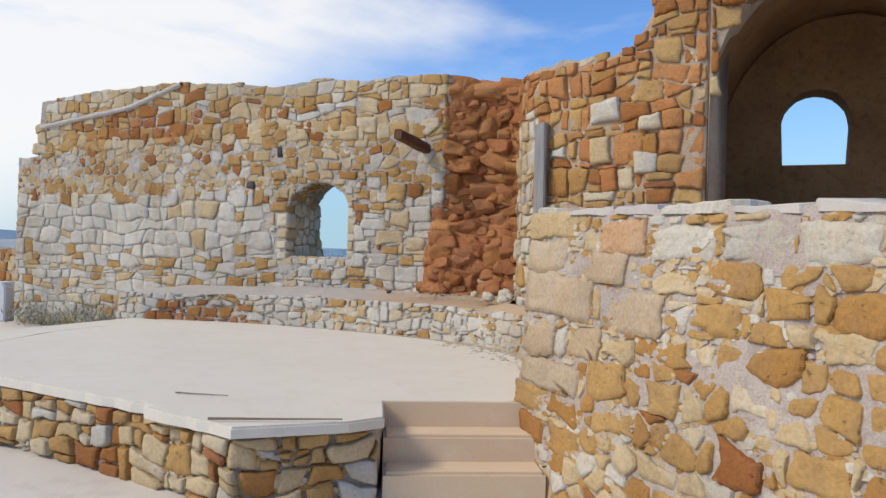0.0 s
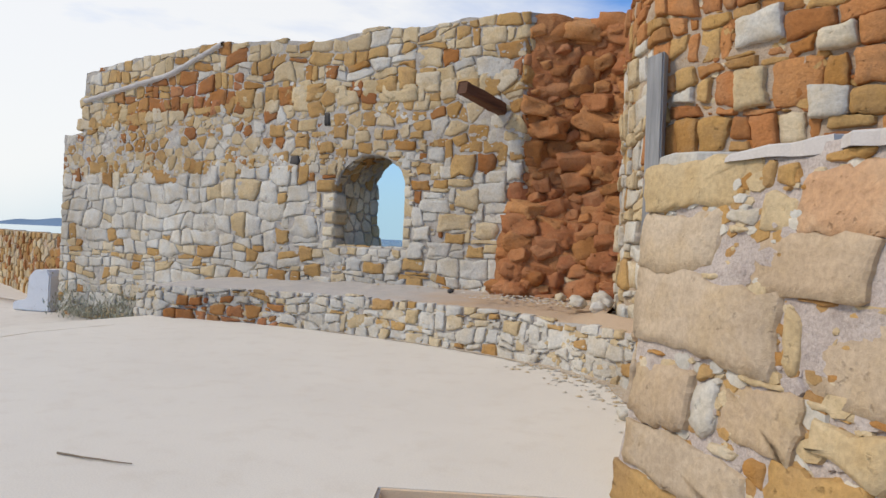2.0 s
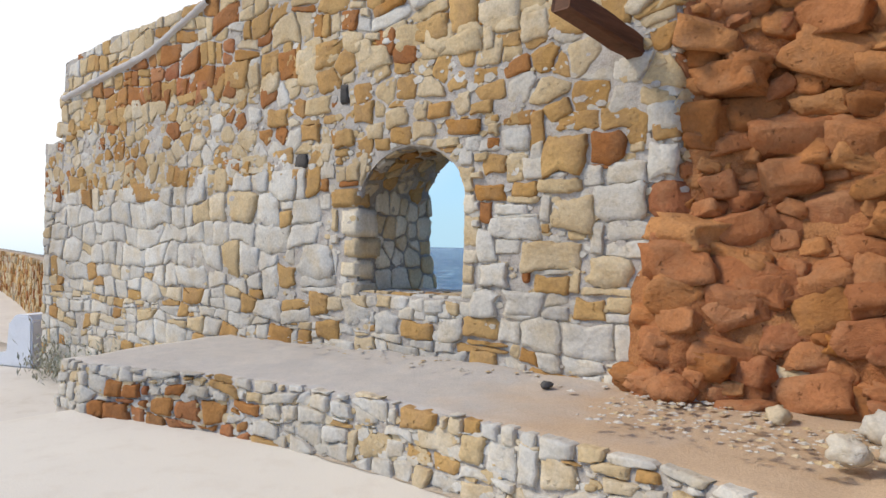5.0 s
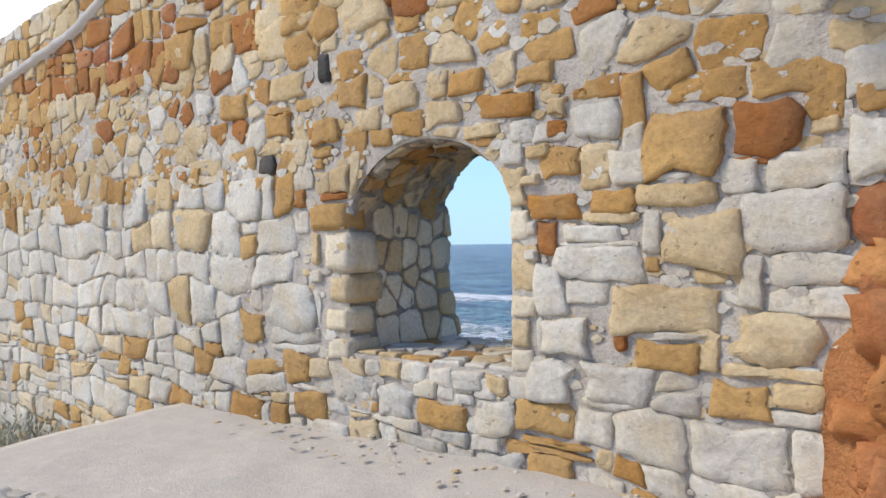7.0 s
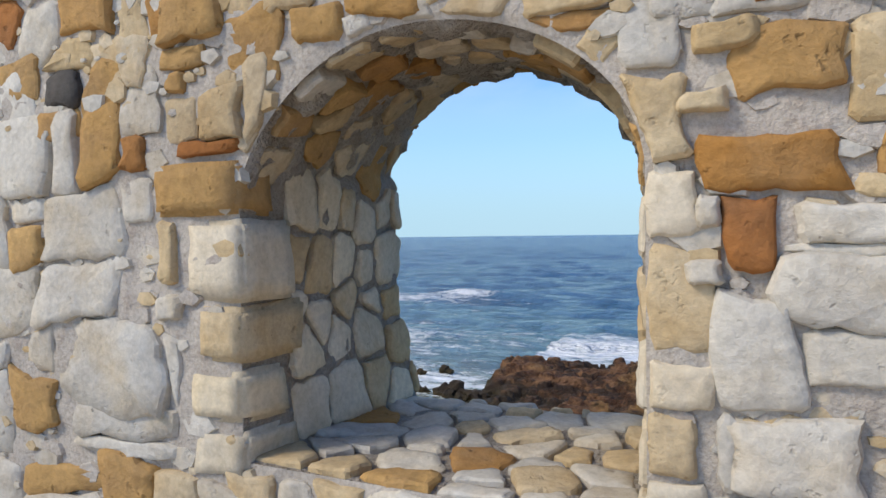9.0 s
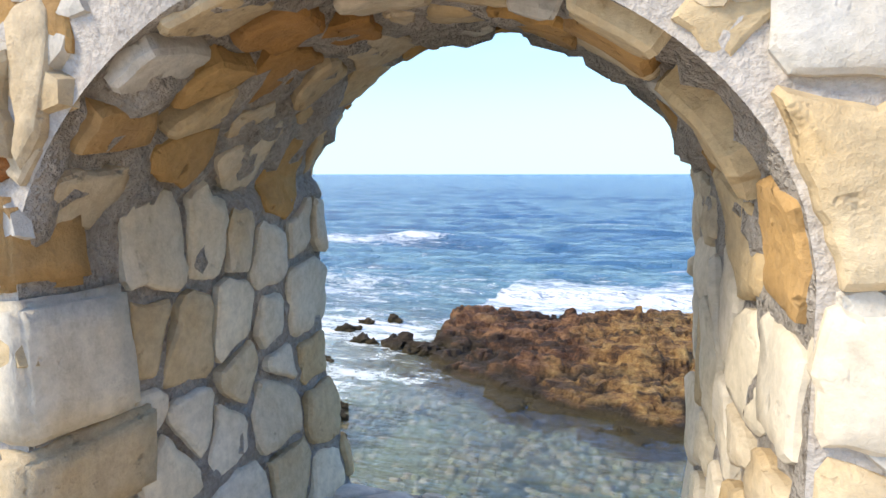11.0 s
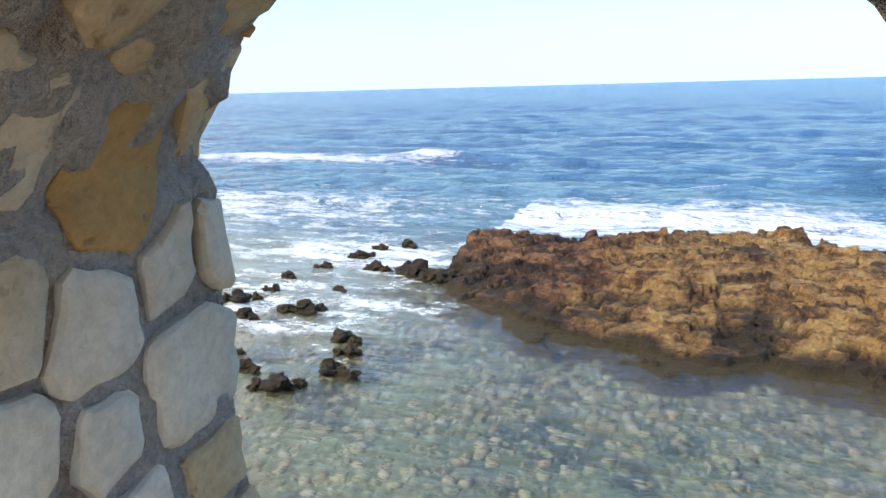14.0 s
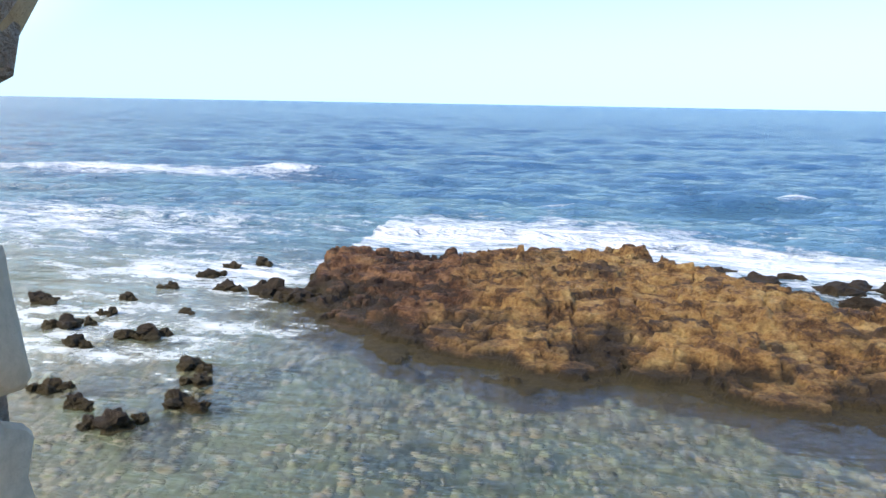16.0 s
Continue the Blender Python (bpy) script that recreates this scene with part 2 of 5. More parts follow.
def rock_mat(name="shore_rock", lift=2.72):
    m = Mat(name, 0.75, spec=0.35)
    sep = m.t.nodes.new("ShaderNodeSeparateXYZ")
    m.link(m.pos.outputs["Position"], sep.inputs[0])
    n1, n2, n3 = m.noise(0.7, 5.0, 0.6), m.noise(1.5, 8.0, 0.78, stretch=(0.9, 1.2, 1.3)), m.noise(14.0, 5.0, 0.7)
    dry = m.ramp(n2, (0.34, (0.05, 0.03, 0.018)), (0.42, (0.20, 0.10, 0.04)), (0.50, (0.49, 0.27, 0.09)), (0.64, (0.74, 0.50, 0.19)))
    red = m.ramp(n2, (0.34, (0.045, 0.025, 0.016)), (0.46, (0.15, 0.065, 0.03)), (0.62, (0.46, 0.24, 0.11)))
    blot = m.noise(0.95, 7.0, 0.7, stretch=(0.7, 1.5, 2.0))
    dry = m.mix(m.ramp(blot, (0.40, 0.88), (0.48, 0.0)), dry, (0.07, 0.042, 0.026))
    red = m.mix(m.ramp(blot, (0.44, 0.88), (0.52, 0.0)), red, (0.05, 0.032, 0.022))
    west = m.math("ADD", m.math("MULTIPLY", sep.outputs["X"], -0.10), m.math("MULTIPLY", m.noise(0.45, 4.0), 1.3))
    dry = m.mix(m.ramp(west, (0.62, 0.0), (1.0, 1.0)), dry, red)
    wet = m.ramp(n2, (0.3, (0.025, 0.02, 0.014)), (0.7, (0.10, 0.065, 0.035)))
    h = m.math("ADD", m.math("MULTIPLY", sep.outputs["Z"], 0.9), m.math("MULTIPLY", n1, 1.2))
    col = m.mix(m.ramp(m.math("MULTIPLY", m.math("ADD", h, lift), 0.5), (0.465, 0.0), (0.575, 1.0)), wet, dry)
    algae = m.ramp(m.math("ADD", m.math("MULTIPLY", sep.outputs["Z"], 1.0), m.math("ADD", 3.0, m.math("MULTIPLY", n1, 0.35))), (0.30, 1.0), (0.52, 0.0))
    col = m.mix(m.math("MULTIPLY", algae, 0.6), col, (0.11, 0.085, 0.02))
    col = m.mix(0.55, col, m.ramp(n3, (0.3, 0.35), (0.6, 1.0)), "MULTIPLY")
    m.color(col)
    m.bump(m.math("ADD", n2, m.math("MULTIPLY", n3, 0.7)), 1.0, 0.26)
    return m.m


shore_rock = rock_mat()
wet_rock = rock_mat("wet_rock", 2.2)


def bed_mat():
    m = Mat("pebble_bed", 0.8)
    cell = m.cells(5.5, "Color")
    d = m.cells(5.5, "Distance", "DISTANCE_TO_EDGE")
    g = m.ramp(cell, (0.2, (0.04, 0.042, 0.028)), (0.5, (0.105, 0.095, 0.065)), (0.8, (0.21, 0.185, 0.13)))
    g = m.mix(m.ramp(m.noise(0.45, 4.0), (0.4, 0.0), (0.6, 0.8)), g, (0.105, 0.135, 0.085))
    g = m.mix(m.ramp(m.noise(0.42, 5.0, 0.6), (0.56, 0.0), (0.62, 0.85)), g, (0.02, 0.028, 0.03))
    m.color(m.mix(m.ramp(d, (0.0, 0.75), (0.12, 0.0)), g, (0.05, 0.06, 0.04)))
    m.bump(d, 0.6, 0.1)
    return m.m


pebble_bed = bed_mat()


def water_mat():
    """Clear over the shallows, blue and choppy further out, with foam where it breaks."""
    m = Mat("sea_water", 0.06, spec=0.3)
    sep = m.t.nodes.new("ShaderNodeSeparateXYZ")
    m.link(m.pos.outputs["Position"], sep.inputs[0])
    X, Y = sep.outputs["X"], sep.outputs["Y"]
    wob = m.noise(0.22, 4.0, 0.55)
    far = m.math("ADD", Y, m.math("MULTIPLY", m.math("SUBTRACT", wob, 0.5), 14.0))
    # colour with depth
    deep = m.ramp(m.math("MULTIPLY", far, 0.005), (0.09, (0.17, 0.24, 0.23)), (0.13, (0.10, 0.20, 0.25)), (0.24, (0.055, 0.13, 0.22)), (1.0, (0.024, 0.08, 0.185)))
    patch = m.noise(0.06, 4.0, 0.6, stretch=(0.5, 1.6, 1))
    deep = m.mix(m.ramp(patch, (0.35, 0.0), (0.7, 0.6)), deep, (0.02, 0.10, 0.24))
    depth = m.t.nodes.new("ShaderNodeMapRange")
    depth.inputs["From Min"].default_value, depth.inputs["From Max"].default_value = 13.0, 22.0
    depth.inputs["To Min"].default_value, depth.inputs["To Max"].default_value = 0.985, 0.0
    m.link(far, depth.inputs["Value"])
    m.p.inputs["IOR"].default_value = 1.33
    tint = m.mix(m.ramp(m.math("MULTIPLY", far, 0.05), (0.55, 0.0), (0.95, 1.0)), (0.84, 0.93, 0.86), deep)
    # foam: streaks behind the reef, a wash along it, far breakers
    lace = m.noise(1.1, 6.0, 0.72, stretch=(0.6, 1.3, 1))
    fine = m.noise(5.0, 5.0, 0.7)
    att = m.t.nodes.new("ShaderNodeAttribute")
    att.attribute_name = "foam"
    cover = m.math("ADD", m.math("MULTIPLY", lace, 0.75), m.math("MULTIPLY", fine, 0.25))
    webs = m.ramp(cover, (0.36, 0.0), (0.64, 1.0))
    foam = m.ramp(m.math("ADD", webs, m.math("SUBTRACT", m.math("MULTIPLY", att.outputs["Fac"], 1.25), 1.0)), (0.0, 0.0), (0.62, 1.0))
    m.color(m.mix(foam, tint, (0.86, 0.88, 0.90)))
    m.rough(m.math("ADD", m.math("ADD", 0.03, m.math("MINIMUM", 0.15, m.math("MULTIPLY", Y, 0.0012))), m.math("MULTIPLY", foam, 0.6)))
    clearer = m.math("MULTIPLY", depth.outputs[0], m.math("SUBTRACT", 1.0, foam))
    m.link(clearer, m.p.inputs["Transmission Weight"])
    w1 = m.noise(0.55, 5.0, 0.6, stretch=(0.6, 1.5, 1))
    w2 = m.noise(3.0, 5.0, 0.6, stretch=(0.7, 1.4, 1))
    calm = m.t.nodes.new("ShaderNodeMapRange")
    calm.inputs["From Min"].default_value, calm.inputs["From Max"].default_value = 12.5, 25.0
    calm.inputs["To Min"].default_value, calm.inputs["To Max"].default_value = 0.07, 1.0
    m.link(Y, calm.inputs["Value"])
    ripple = m.math("MULTIPLY", m.noise(6.5, 3.0, 0.5, stretch=(0.55, 1.7, 1)), 0.024)
    m.bump(m.math("ADD", ripple, m.math("MULTIPLY", calm.outputs[0], m.math("ADD", m.math("MULTIPLY", w1, 2.6), m.math("ADD", m.math("MULTIPLY", m.noise(1.4, 4.0, 0.6, stretch=(0.5, 1.6, 1)), 1.4), m.math("MULTIPLY", w2, 0.5))))), 1.0, 0.6)
    return m.m


sea_water = water_mat()


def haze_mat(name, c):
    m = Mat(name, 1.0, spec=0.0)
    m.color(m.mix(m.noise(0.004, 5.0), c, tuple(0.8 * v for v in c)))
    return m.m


# the hills' pale blue is distance haze put into the base colour
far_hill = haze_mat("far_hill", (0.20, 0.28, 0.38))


def plant_mat(name, a, b):
    m = Mat(name, 0.7)
    m.color(m.ramp(m.rand(), (0.0, a), (1.0, b)))
    return m.m


weed_leaf = plant_mat("weed_leaf", (0.26, 0.26, 0.18), (0.42, 0.40, 0.30))
dry_twig = plant_mat("dry_twig", (0.16, 0.11, 0.07), (0.24, 0.18, 0.12))


# ---- building helpers ----
rng = random.Random(7)
BOULDERS = (red_stone, dark_stone)


def rough(x, y, z, s=1.0):
    return noise.noise((x * s, y * s, z * s))


def mesh_of(name, verts, faces, mats, index=None, smooth=True):
    me = bpy.data.meshes.new(name)
    me.from_pydata([tuple(v) for v in verts], [], faces)
    for m in mats:
        me.materials.append(m)
    if index:
        me.polygons.foreach_set("material_index", index)
    if smooth:
        me.polygons.foreach_set("use_smooth", [True] * len(me.polygons))
    me.update()
    return me


def solid(name, verts, faces, mats, parent=None, label="", category="", kind="", smooth=True, index=None, flip=True):
    me = mesh_of(name, verts, faces, mats, index, smooth)
    if flip:
        bm = bmesh.new()
        bm.from_mesh(me)
        bmesh.ops.recalc_face_normals(bm, faces=bm.faces)
        bm.to_mesh(me)
        bm.free()
    ob = new(name, me)
    if parent:
        ob.parent = parent
    return tagged(ob, label, category, "", kind)


def part(name, bm, material, parent, label=""):
    me = bpy.data.meshes.new(name)
    bm.to_mesh(me)
    bm.free()
    me.materials.append(material)
    ob = new(name, me)
    ob.parent = parent
    return tagged(ob, label)


class Face:
    """A wall's face along a plan line: u along it, v up, d out of it (to the right of the line's way)."""

    def __init__(self, line, batter=0.0, bulge=0.0):
        self.bulge = bulge      # how far the foot has slumped out
        self.p = [Vector((x, y)) for x, y in line]
        self.s = [0.0]
        for a, b in zip(self.p, self.p[1:]):
            self.s.append(self.s[-1] + (b - a).length)
        self.n = []
        for k in range(len(self.p)):
            ways = [(self.p[j + 1] - self.p[j]).normalized() for j in (k - 1, k) if 0 <= j < len(self.p) - 1]
            w = sum(ways, Vector((0, 0))).normalized()
            self.n.append(Vector((w.y, -w.x)) / max(0.5, w.dot(ways[0])))
        self.batter = batter
        self.length = self.s[-1]

    def __call__(self, u, v, d=0.0):
        k = 0
        while k < len(self.s) - 2 and u > self.s[k + 1]:
            k += 1
        f = (u - self.s[k]) / (self.s[k + 1] - self.s[k])
        p, n = self.p[k].lerp(self.p[k + 1], f), self.n[k].lerp(self.n[k + 1], min(1, max(0, f)))
        g = min(1.0, max(0.0, (1.65 - v) / 0.9))
        q = p + n * (d - self.batter * v + self.bulge * g * g * (3 - 2 * g))
        return Vector((q.x, q.y, v))


def clip(poly, nx, ny, c):
    """The part of a convex polygon where nx*x + ny*y <= c."""
    out = []
    for k in range(len(poly)):
        a, b = poly[k - 1], poly[k]
        da, db = nx * a[0] + ny * a[1] - c, nx * b[0] + ny * b[1] - c
        if (da <= 0) != (db <= 0):
            f = da / (da - db)
            out.append((a[0] + f * (b[0] - a[0]), a[1] + f * (b[1] - a[1])))
        if db <= 0:
            out.append(b)
    return out


def packed(seeds, reach=0.24, squash=1.0):
    """Cells round seeds (u, v, size): each takes what is nearest to it, large ones more. Returns polygons in the seeds' order."""
    pts = np.array([(s[0], s[1] * squash, s[2]) for s in seeds])
    cells = []
    for k, (x, y, r) in enumerate(pts):
        d2 = (pts[:, 0] - x) ** 2 + (pts[:, 1] - y) ** 2
        near = np.argsort(d2)[1:26]
        poly = [(x - reach, y - reach), (x + reach, y - reach), (x + reach, y + reach), (x - reach, y + reach)]
        for j in near:
            px, py, pr = pts[j]
            if d2[j] < 1e-8:
                continue
            nx, ny = px - x, py - y
            c = (px * px + py * py - pr * pr - x * x - y * y + r * r) / 2
            poly = clip(poly, nx, ny, c)
            if len(poly) < 3:
                break
        cells.append([(a, b / squash) for a, b in poly])
    return cells


def area_of(poly):
    return 0.5 * sum(a[0] * b[1] - b[0] * a[1] for a, b in zip(poly, poly[1:] + poly[:1]))


def stone_geometry(poly, face, gap, proud, round_off=0.12):
    """One stone of a face: a flat-faced, chipped and slightly tilted block over its cell."""
    n = len(poly)
    cx, cy = sum(p[0] for p in poly) / n, sum(p[1] for p in poly) / n
    size = math.sqrt(max(1e-6, abs(area_of(poly))))
    k = max(0.4, 1 - 1.6 * gap / size)
    ph = rng.uniform(0, 50)
    soft = round_off > 0.15
    ring = []
    for i in range(n):
        a, b = poly[i], poly[(i + 1) % n]
        long = math.hypot(b[0] - a[0], b[1] - a[1])
        if long < 0.012:
            continue
        r = round_off * rng.uniform(0.5, 1.3)
        for f in ((r, 0.3, 0.5, 0.7, 1 - r) if long > 0.16 else (r, 0.36, 0.64, 1 - r) if long > 0.09 else (r, 0.5, 1 - r)) if long > 0.05 else (0.3, 0.7):
            jig = 0.022 * size + 0.022 * long
            x, y = cx + k * (a[0] + f * (b[0] - a[0]) - cx), cy + k * (a[1] + f * (b[1] - a[1]) - cy)
            w = 1 + 0.09 * noise.noise((x * 9, y * 9, ph))
            ring.append((cx + w * (x - cx) + rng.uniform(-1, 0.6) * jig, cy + w * (y - cy) + rng.uniform(-1, 0.6) * jig))
    m = len(ring)
    if m < 5:
        return None
    tx, ty = rng.uniform(-0.09, 0.09), rng.uniform(-0.09, 0.09)
    rim = max(0.72, 1 - (0.045 if soft else 0.013) / size)
    mid = rng.uniform(0.45, 0.7)
    verts = []
    for scale, depth, jig in ((1.0, -0.03, 0.0), (0.99, 0.5 * proud, 0.5), (rim, 0.95 * proud, 1.0), (mid, 1.04 * proud, 1.6)):
        for x, y in ring:
            qx, qy = cx + scale * (x - cx), cy + scale * (y - cy)
            d = depth + (tx * (qx - cx) + ty * (qy - cy) if depth > 0 else 0) + jig * (0.006 * noise.noise((qx * 12, qy * 12, ph)) + 0.004 * noise.noise((qx * 33, qy * 33, ph)))
            verts.append(face(qx, qy, d))
    verts.append(face(cx, cy, proud * 1.06 + 0.008 * noise.noise((cx * 14, cy * 14, ph))))
    faces = []
    for r in range(3):
        for i in range(m):
            j = (i + 1) % m
            faces.append((r * m + i, r * m + j, (r + 1) * m + j, (r + 1) * m + i))
    faces += [(3 * m + i, 3 * m + (i + 1) % m, 4 * m) for i in range(m)]
    return verts, faces, [k >= (1 if soft else 2) * m for k in range(len(faces))]


def around(poly, boxes):
    """What is left of a cell beside the stones set there first (middle u, v, width, height)."""
    for u, v, w, h in boxes:
        us, vs = [p[0] for p in poly], [p[1] for p in poly]
        if max(us) < u - w / 2 or min(us) > u + w / 2 or max(vs) < v - h / 2 or min(vs) > v + h / 2:
            continue
        best = max((clip(poly, *c) for c in ((1, 0, u - w / 2), (-1, 0, -u - w / 2), (0, 1, v - h / 2), (0, -1, -v - h / 2))), key=lambda q: abs(area_of(q)) if len(q) > 2 else 0.0)
        if len(best) < 3 or abs(area_of(best)) < 0.003:
            return None
        poly = best
    return poly


def lay(parent, face, stones, near=lambda u, v: True, most=300, name="stone"):
    """Stones (polygon, material, gap, proud) of a face: pieces of their own up to a number, the rest joined."""
    mats = []
    jv, jf, ji, js = [], [], [], []
    count = 0
    for poly, mat, gap, proud in stones:
        if len(poly) < 3 or abs(area_of(poly)) < 0.0012:
            continue
        made = stone_geometry(poly, face, gap, proud, 0.2 if mat in BOULDERS else 0.11)
        if not made:
            continue
        verts, faces, soft = made
        cu, cv = sum(p[0] for p in poly) / len(poly), sum(p[1] for p in poly) / len(poly)
        if count < most and near(cu, cv):
            o = sum(verts, Vector()) / len(verts)
            ob = new(name, mesh_of(name, [v - o for v in verts], faces, [mat]))
            ob.data.polygons.foreach_set("use_smooth", soft)
            ob.location, ob.parent = o, parent
            count += 1
        else:
            if mat not in mats:
                mats.append(mat)
            b = len(jv)
            jv += verts
            jf += [tuple(i + b for i in f) for f in faces]
            ji += [mats.index(mat)] * len(faces)
            js += soft
    if jf:
        ob = new("rubble", mesh_of("rubble", jv, jf, mats, ji))
        ob.data.polygons.foreach_set("use_smooth", js)
        ob.parent = parent
        tagged(ob, "", "", "", "stuff")


def courses(u0, u1, v0, v1, size, mixed=0.32, top=None):
    """Seeds in rough courses; size(u, v) gives a stone's width and height there."""
    out, v = [], v0
    while v < v1:
        h = size(0.5 * (u0 + u1), v)[1] * rng.uniform(0.8, 1.2)
        u = u0 + rng.uniform(0, 0.2)
        while u < u1:
            w = size(u, v)[0] * rng.choice((0.65, 0.85, 1.0, 1.0, 1.2, 1.5))
            z = v + h * (0.5 + rng.uniform(-mixed, mixed))
            if top is None or z < top(u) - 0.03:
                out.append((u + w / 2 + rng.uniform(-0.2, 0.2) * w, z, 0.10 * rng.uniform(0.0, 1.0)))
            u += w
        v += h
    return out


def rubble(u0, u1, v0, v1, size, split=lambda u, v: 0.2, wave=0.25):
    """Roughly coursed stones: wavy beds, leaning joints, some split into thin ones. Polygons with their middles."""
    out, v, row, key = [], v0, 0, rng.uniform(0, 99)
    beds = [v0]
    while beds[-1] < v1:
        beds.append(beds[-1] + size(0.5 * (u0 + u1), beds[-1])[1] * rng.uniform(0.75, 1.25))
    def bed(k, u):
        h = size(u, beds[k])[1]
        return beds[k] + h * (wave * 2.2 * noise.noise((u * 1.7, k * 3.1, key)) + 0.25 * noise.noise((u * 6.0, k * 3.1, key)))
    for k in range(len(beds) - 1):
        u = u0 - rng.uniform(0, 0.2)
        lo = hi = u
        while u < u1:
            w = size(u, beds[k])[0] * rng.choice((0.45, 0.7, 0.85, 1.0, 1.15, 1.5))
            u += w
            lo2, hi2 = u + rng.uniform(-0.16, 0.16) * w, u + rng.uniform(-0.16, 0.16) * w
            ml, mh = (lo + lo2) / 2, (hi + hi2) / 2
            j = 0.012
            poly = [(lo, bed(k, lo)), (ml, bed(k, ml) + rng.uniform(-j, j)), (lo2, bed(k, lo2)), (hi2, bed(k + 1, hi2)), (mh, bed(k + 1, mh) + rng.uniform(-j, j)), (hi, bed(k + 1, hi))]
            if rng.random() < split((lo + lo2) / 2, beds[k]):
                f, g = rng.uniform(0.3, 0.7), rng.uniform(0.3, 0.7)
                a = (lo + (hi - lo) * f, bed(k, lo) + (bed(k + 1, hi) - bed(k, lo)) * f)
                b = (lo2 + (hi2 - lo2) * g, bed(k, lo2) + (bed(k + 1, hi2) - bed(k, lo2)) * g)
                out += [poly[:3] + [b, a], [a, b] + poly[3:]]
            else:
                out.append(poly)
            lo, hi = lo2, hi2
    return [(p, (sum(q[0] for q in p) / len(p), sum(q[1] for q in p) / len(p))) for p in out]


def chinks(parent, face, u0, u1, v0, v1, count, mats, keep=lambda u, v: True):
    """Small stones pushed into the mortar between the large ones, joined."""
    verts, faces, index = [], [], []
    for _ in range(count):
        u, v = rng.uniform(u0, u1), rng.uniform(v0, v1)
        if not keep(u, v):
            continue
        r, n, a0 = rng.choice((0.012, 0.018, 0.025, 0.035, 0.05)), rng.randint(5, 7), rng.uniform(0, 6.3)
        ring = [(u + 1.3 * r * math.cos(a0 + 6.283 * k / n) * rng.uniform(0.7, 1.2), v + 0.8 * r * math.sin(a0 + 6.283 * k / n) * rng.uniform(0.7, 1.2)) for k in range(n)]
        d = rng.uniform(0.006, 0.015)
        b = len(verts)
        verts += [face(x, y, -0.01) for x, y in ring] + [face(u + 0.8 * (x - u), v + 0.8 * (y - v), d) for x, y in ring] + [face(u, v, d * 1.15)]
        for k in range(n):
            j = (k + 1) % n
            faces += [(b + k, b + j, b + n + j, b + n + k), (b + n + k, b + n + j, b + 2 * n)]
        index += [rng.randrange(len(mats))] * (2 * n)
    ob = new("chinking", mesh_of("chinking", verts, faces, mats, index, False))
    ob.parent = parent
    tagged(ob, "", "", "", "stuff")


def block(u, v, w, h, skew=0.12):
    """The outline of one squared stone."""
    j = skew * min(w, h) / 2
    return [(u + sx * w / 2 + rng.uniform(-j, j), v + sy * h / 2 + rng.uniform(-j, j)) for sx, sy in ((-1, -1), (0, -1), (1, -1), (1, 0), (1, 1), (0, 1), (-1, 1), (-1, 0))]


def slab_wall(name, face, zb, zt, thick, mat, step=0.07, lump=0.012, label="", top_mat=None):
    """The body of a wall: a lumpy front, a top and a plain back."""
    nu = max(2, int(face.length / step))
    verts, faces = [], []
    nv = max(2, int((max(zt(0), zt(face.length)) - min(zb(0), zb(face.length))) / step))
    for i in range(nu + 1):
        u = face.length * i / nu
        for j in range(nv + 1):
            v = zb(u) + (zt(u) - zb(u)) * j / nv
            p = face(u, v)
            verts.append(face(u, v, lump * (0.5 + 1.1 * rough(p.x, p.y, p.z, 3) + 0.9 * rough(p.x, p.y, p.z, 11))))
        verts.append(face(u, zt(u) + 0.01 * rough(u, 3, 1, 5), -0.5 * thick))
        verts.append(face(u, zt(u), -thick))
        verts.append(face(u, zb(u), -thick))
    row = nv + 4
    index = []
    for i in range(nu):
        for j in range(row):
            a, b = i * row + j, i * row + (j + 1) % row
            faces.append((a, a + row, b + row, b))
            index.append(1 if top_mat and nv <= j < nv + 2 else 0)
    faces += [tuple(range(row)), tuple(nu * row + j for j in range(row))]
    index += [0, 0]
    return solid(name, verts, faces, [mat] + ([top_mat] if top_mat else []), None, label, "wall", "structure", True, index)


# ---- the plan ----
GROUND, TERRACE, SEA = -0.5, 0.0, -2.85
XL, XR, SILL, SPRING, APEX = -0.12, 0.91, 0.85, 1.56, 1.92       # the window on the inside
OL, OR, OSILL, OSPRING, OAPEX = -0.175, 0.785, 0.83, 1.62, 2.00     # and at its outer end
THICK = 0.90


N_UP, N_OVER = 26, 44


def arch_line(xl, xr, sill, spring, apex, left=1.4, right=1.4, n_up=N_UP, n_over=N_OVER):
    """Points of an opening's edge from its lower left up, over and down."""
    cx, rx = (xl + xr) / 2, (xr - xl) / 2
    up = [(xl, sill + (spring - sill) * k / n_up) for k in range(n_up)]
    over = [(cx - rx * math.cos(math.pi * k / n_over), spring + (apex - spring) * max(0.0, math.sin(math.pi * k / n_over)) ** (left if 2 * k < n_over else right)) for k in range(n_over + 1)]
    return up + over + [(xr, z) for _, z in reversed(up)]


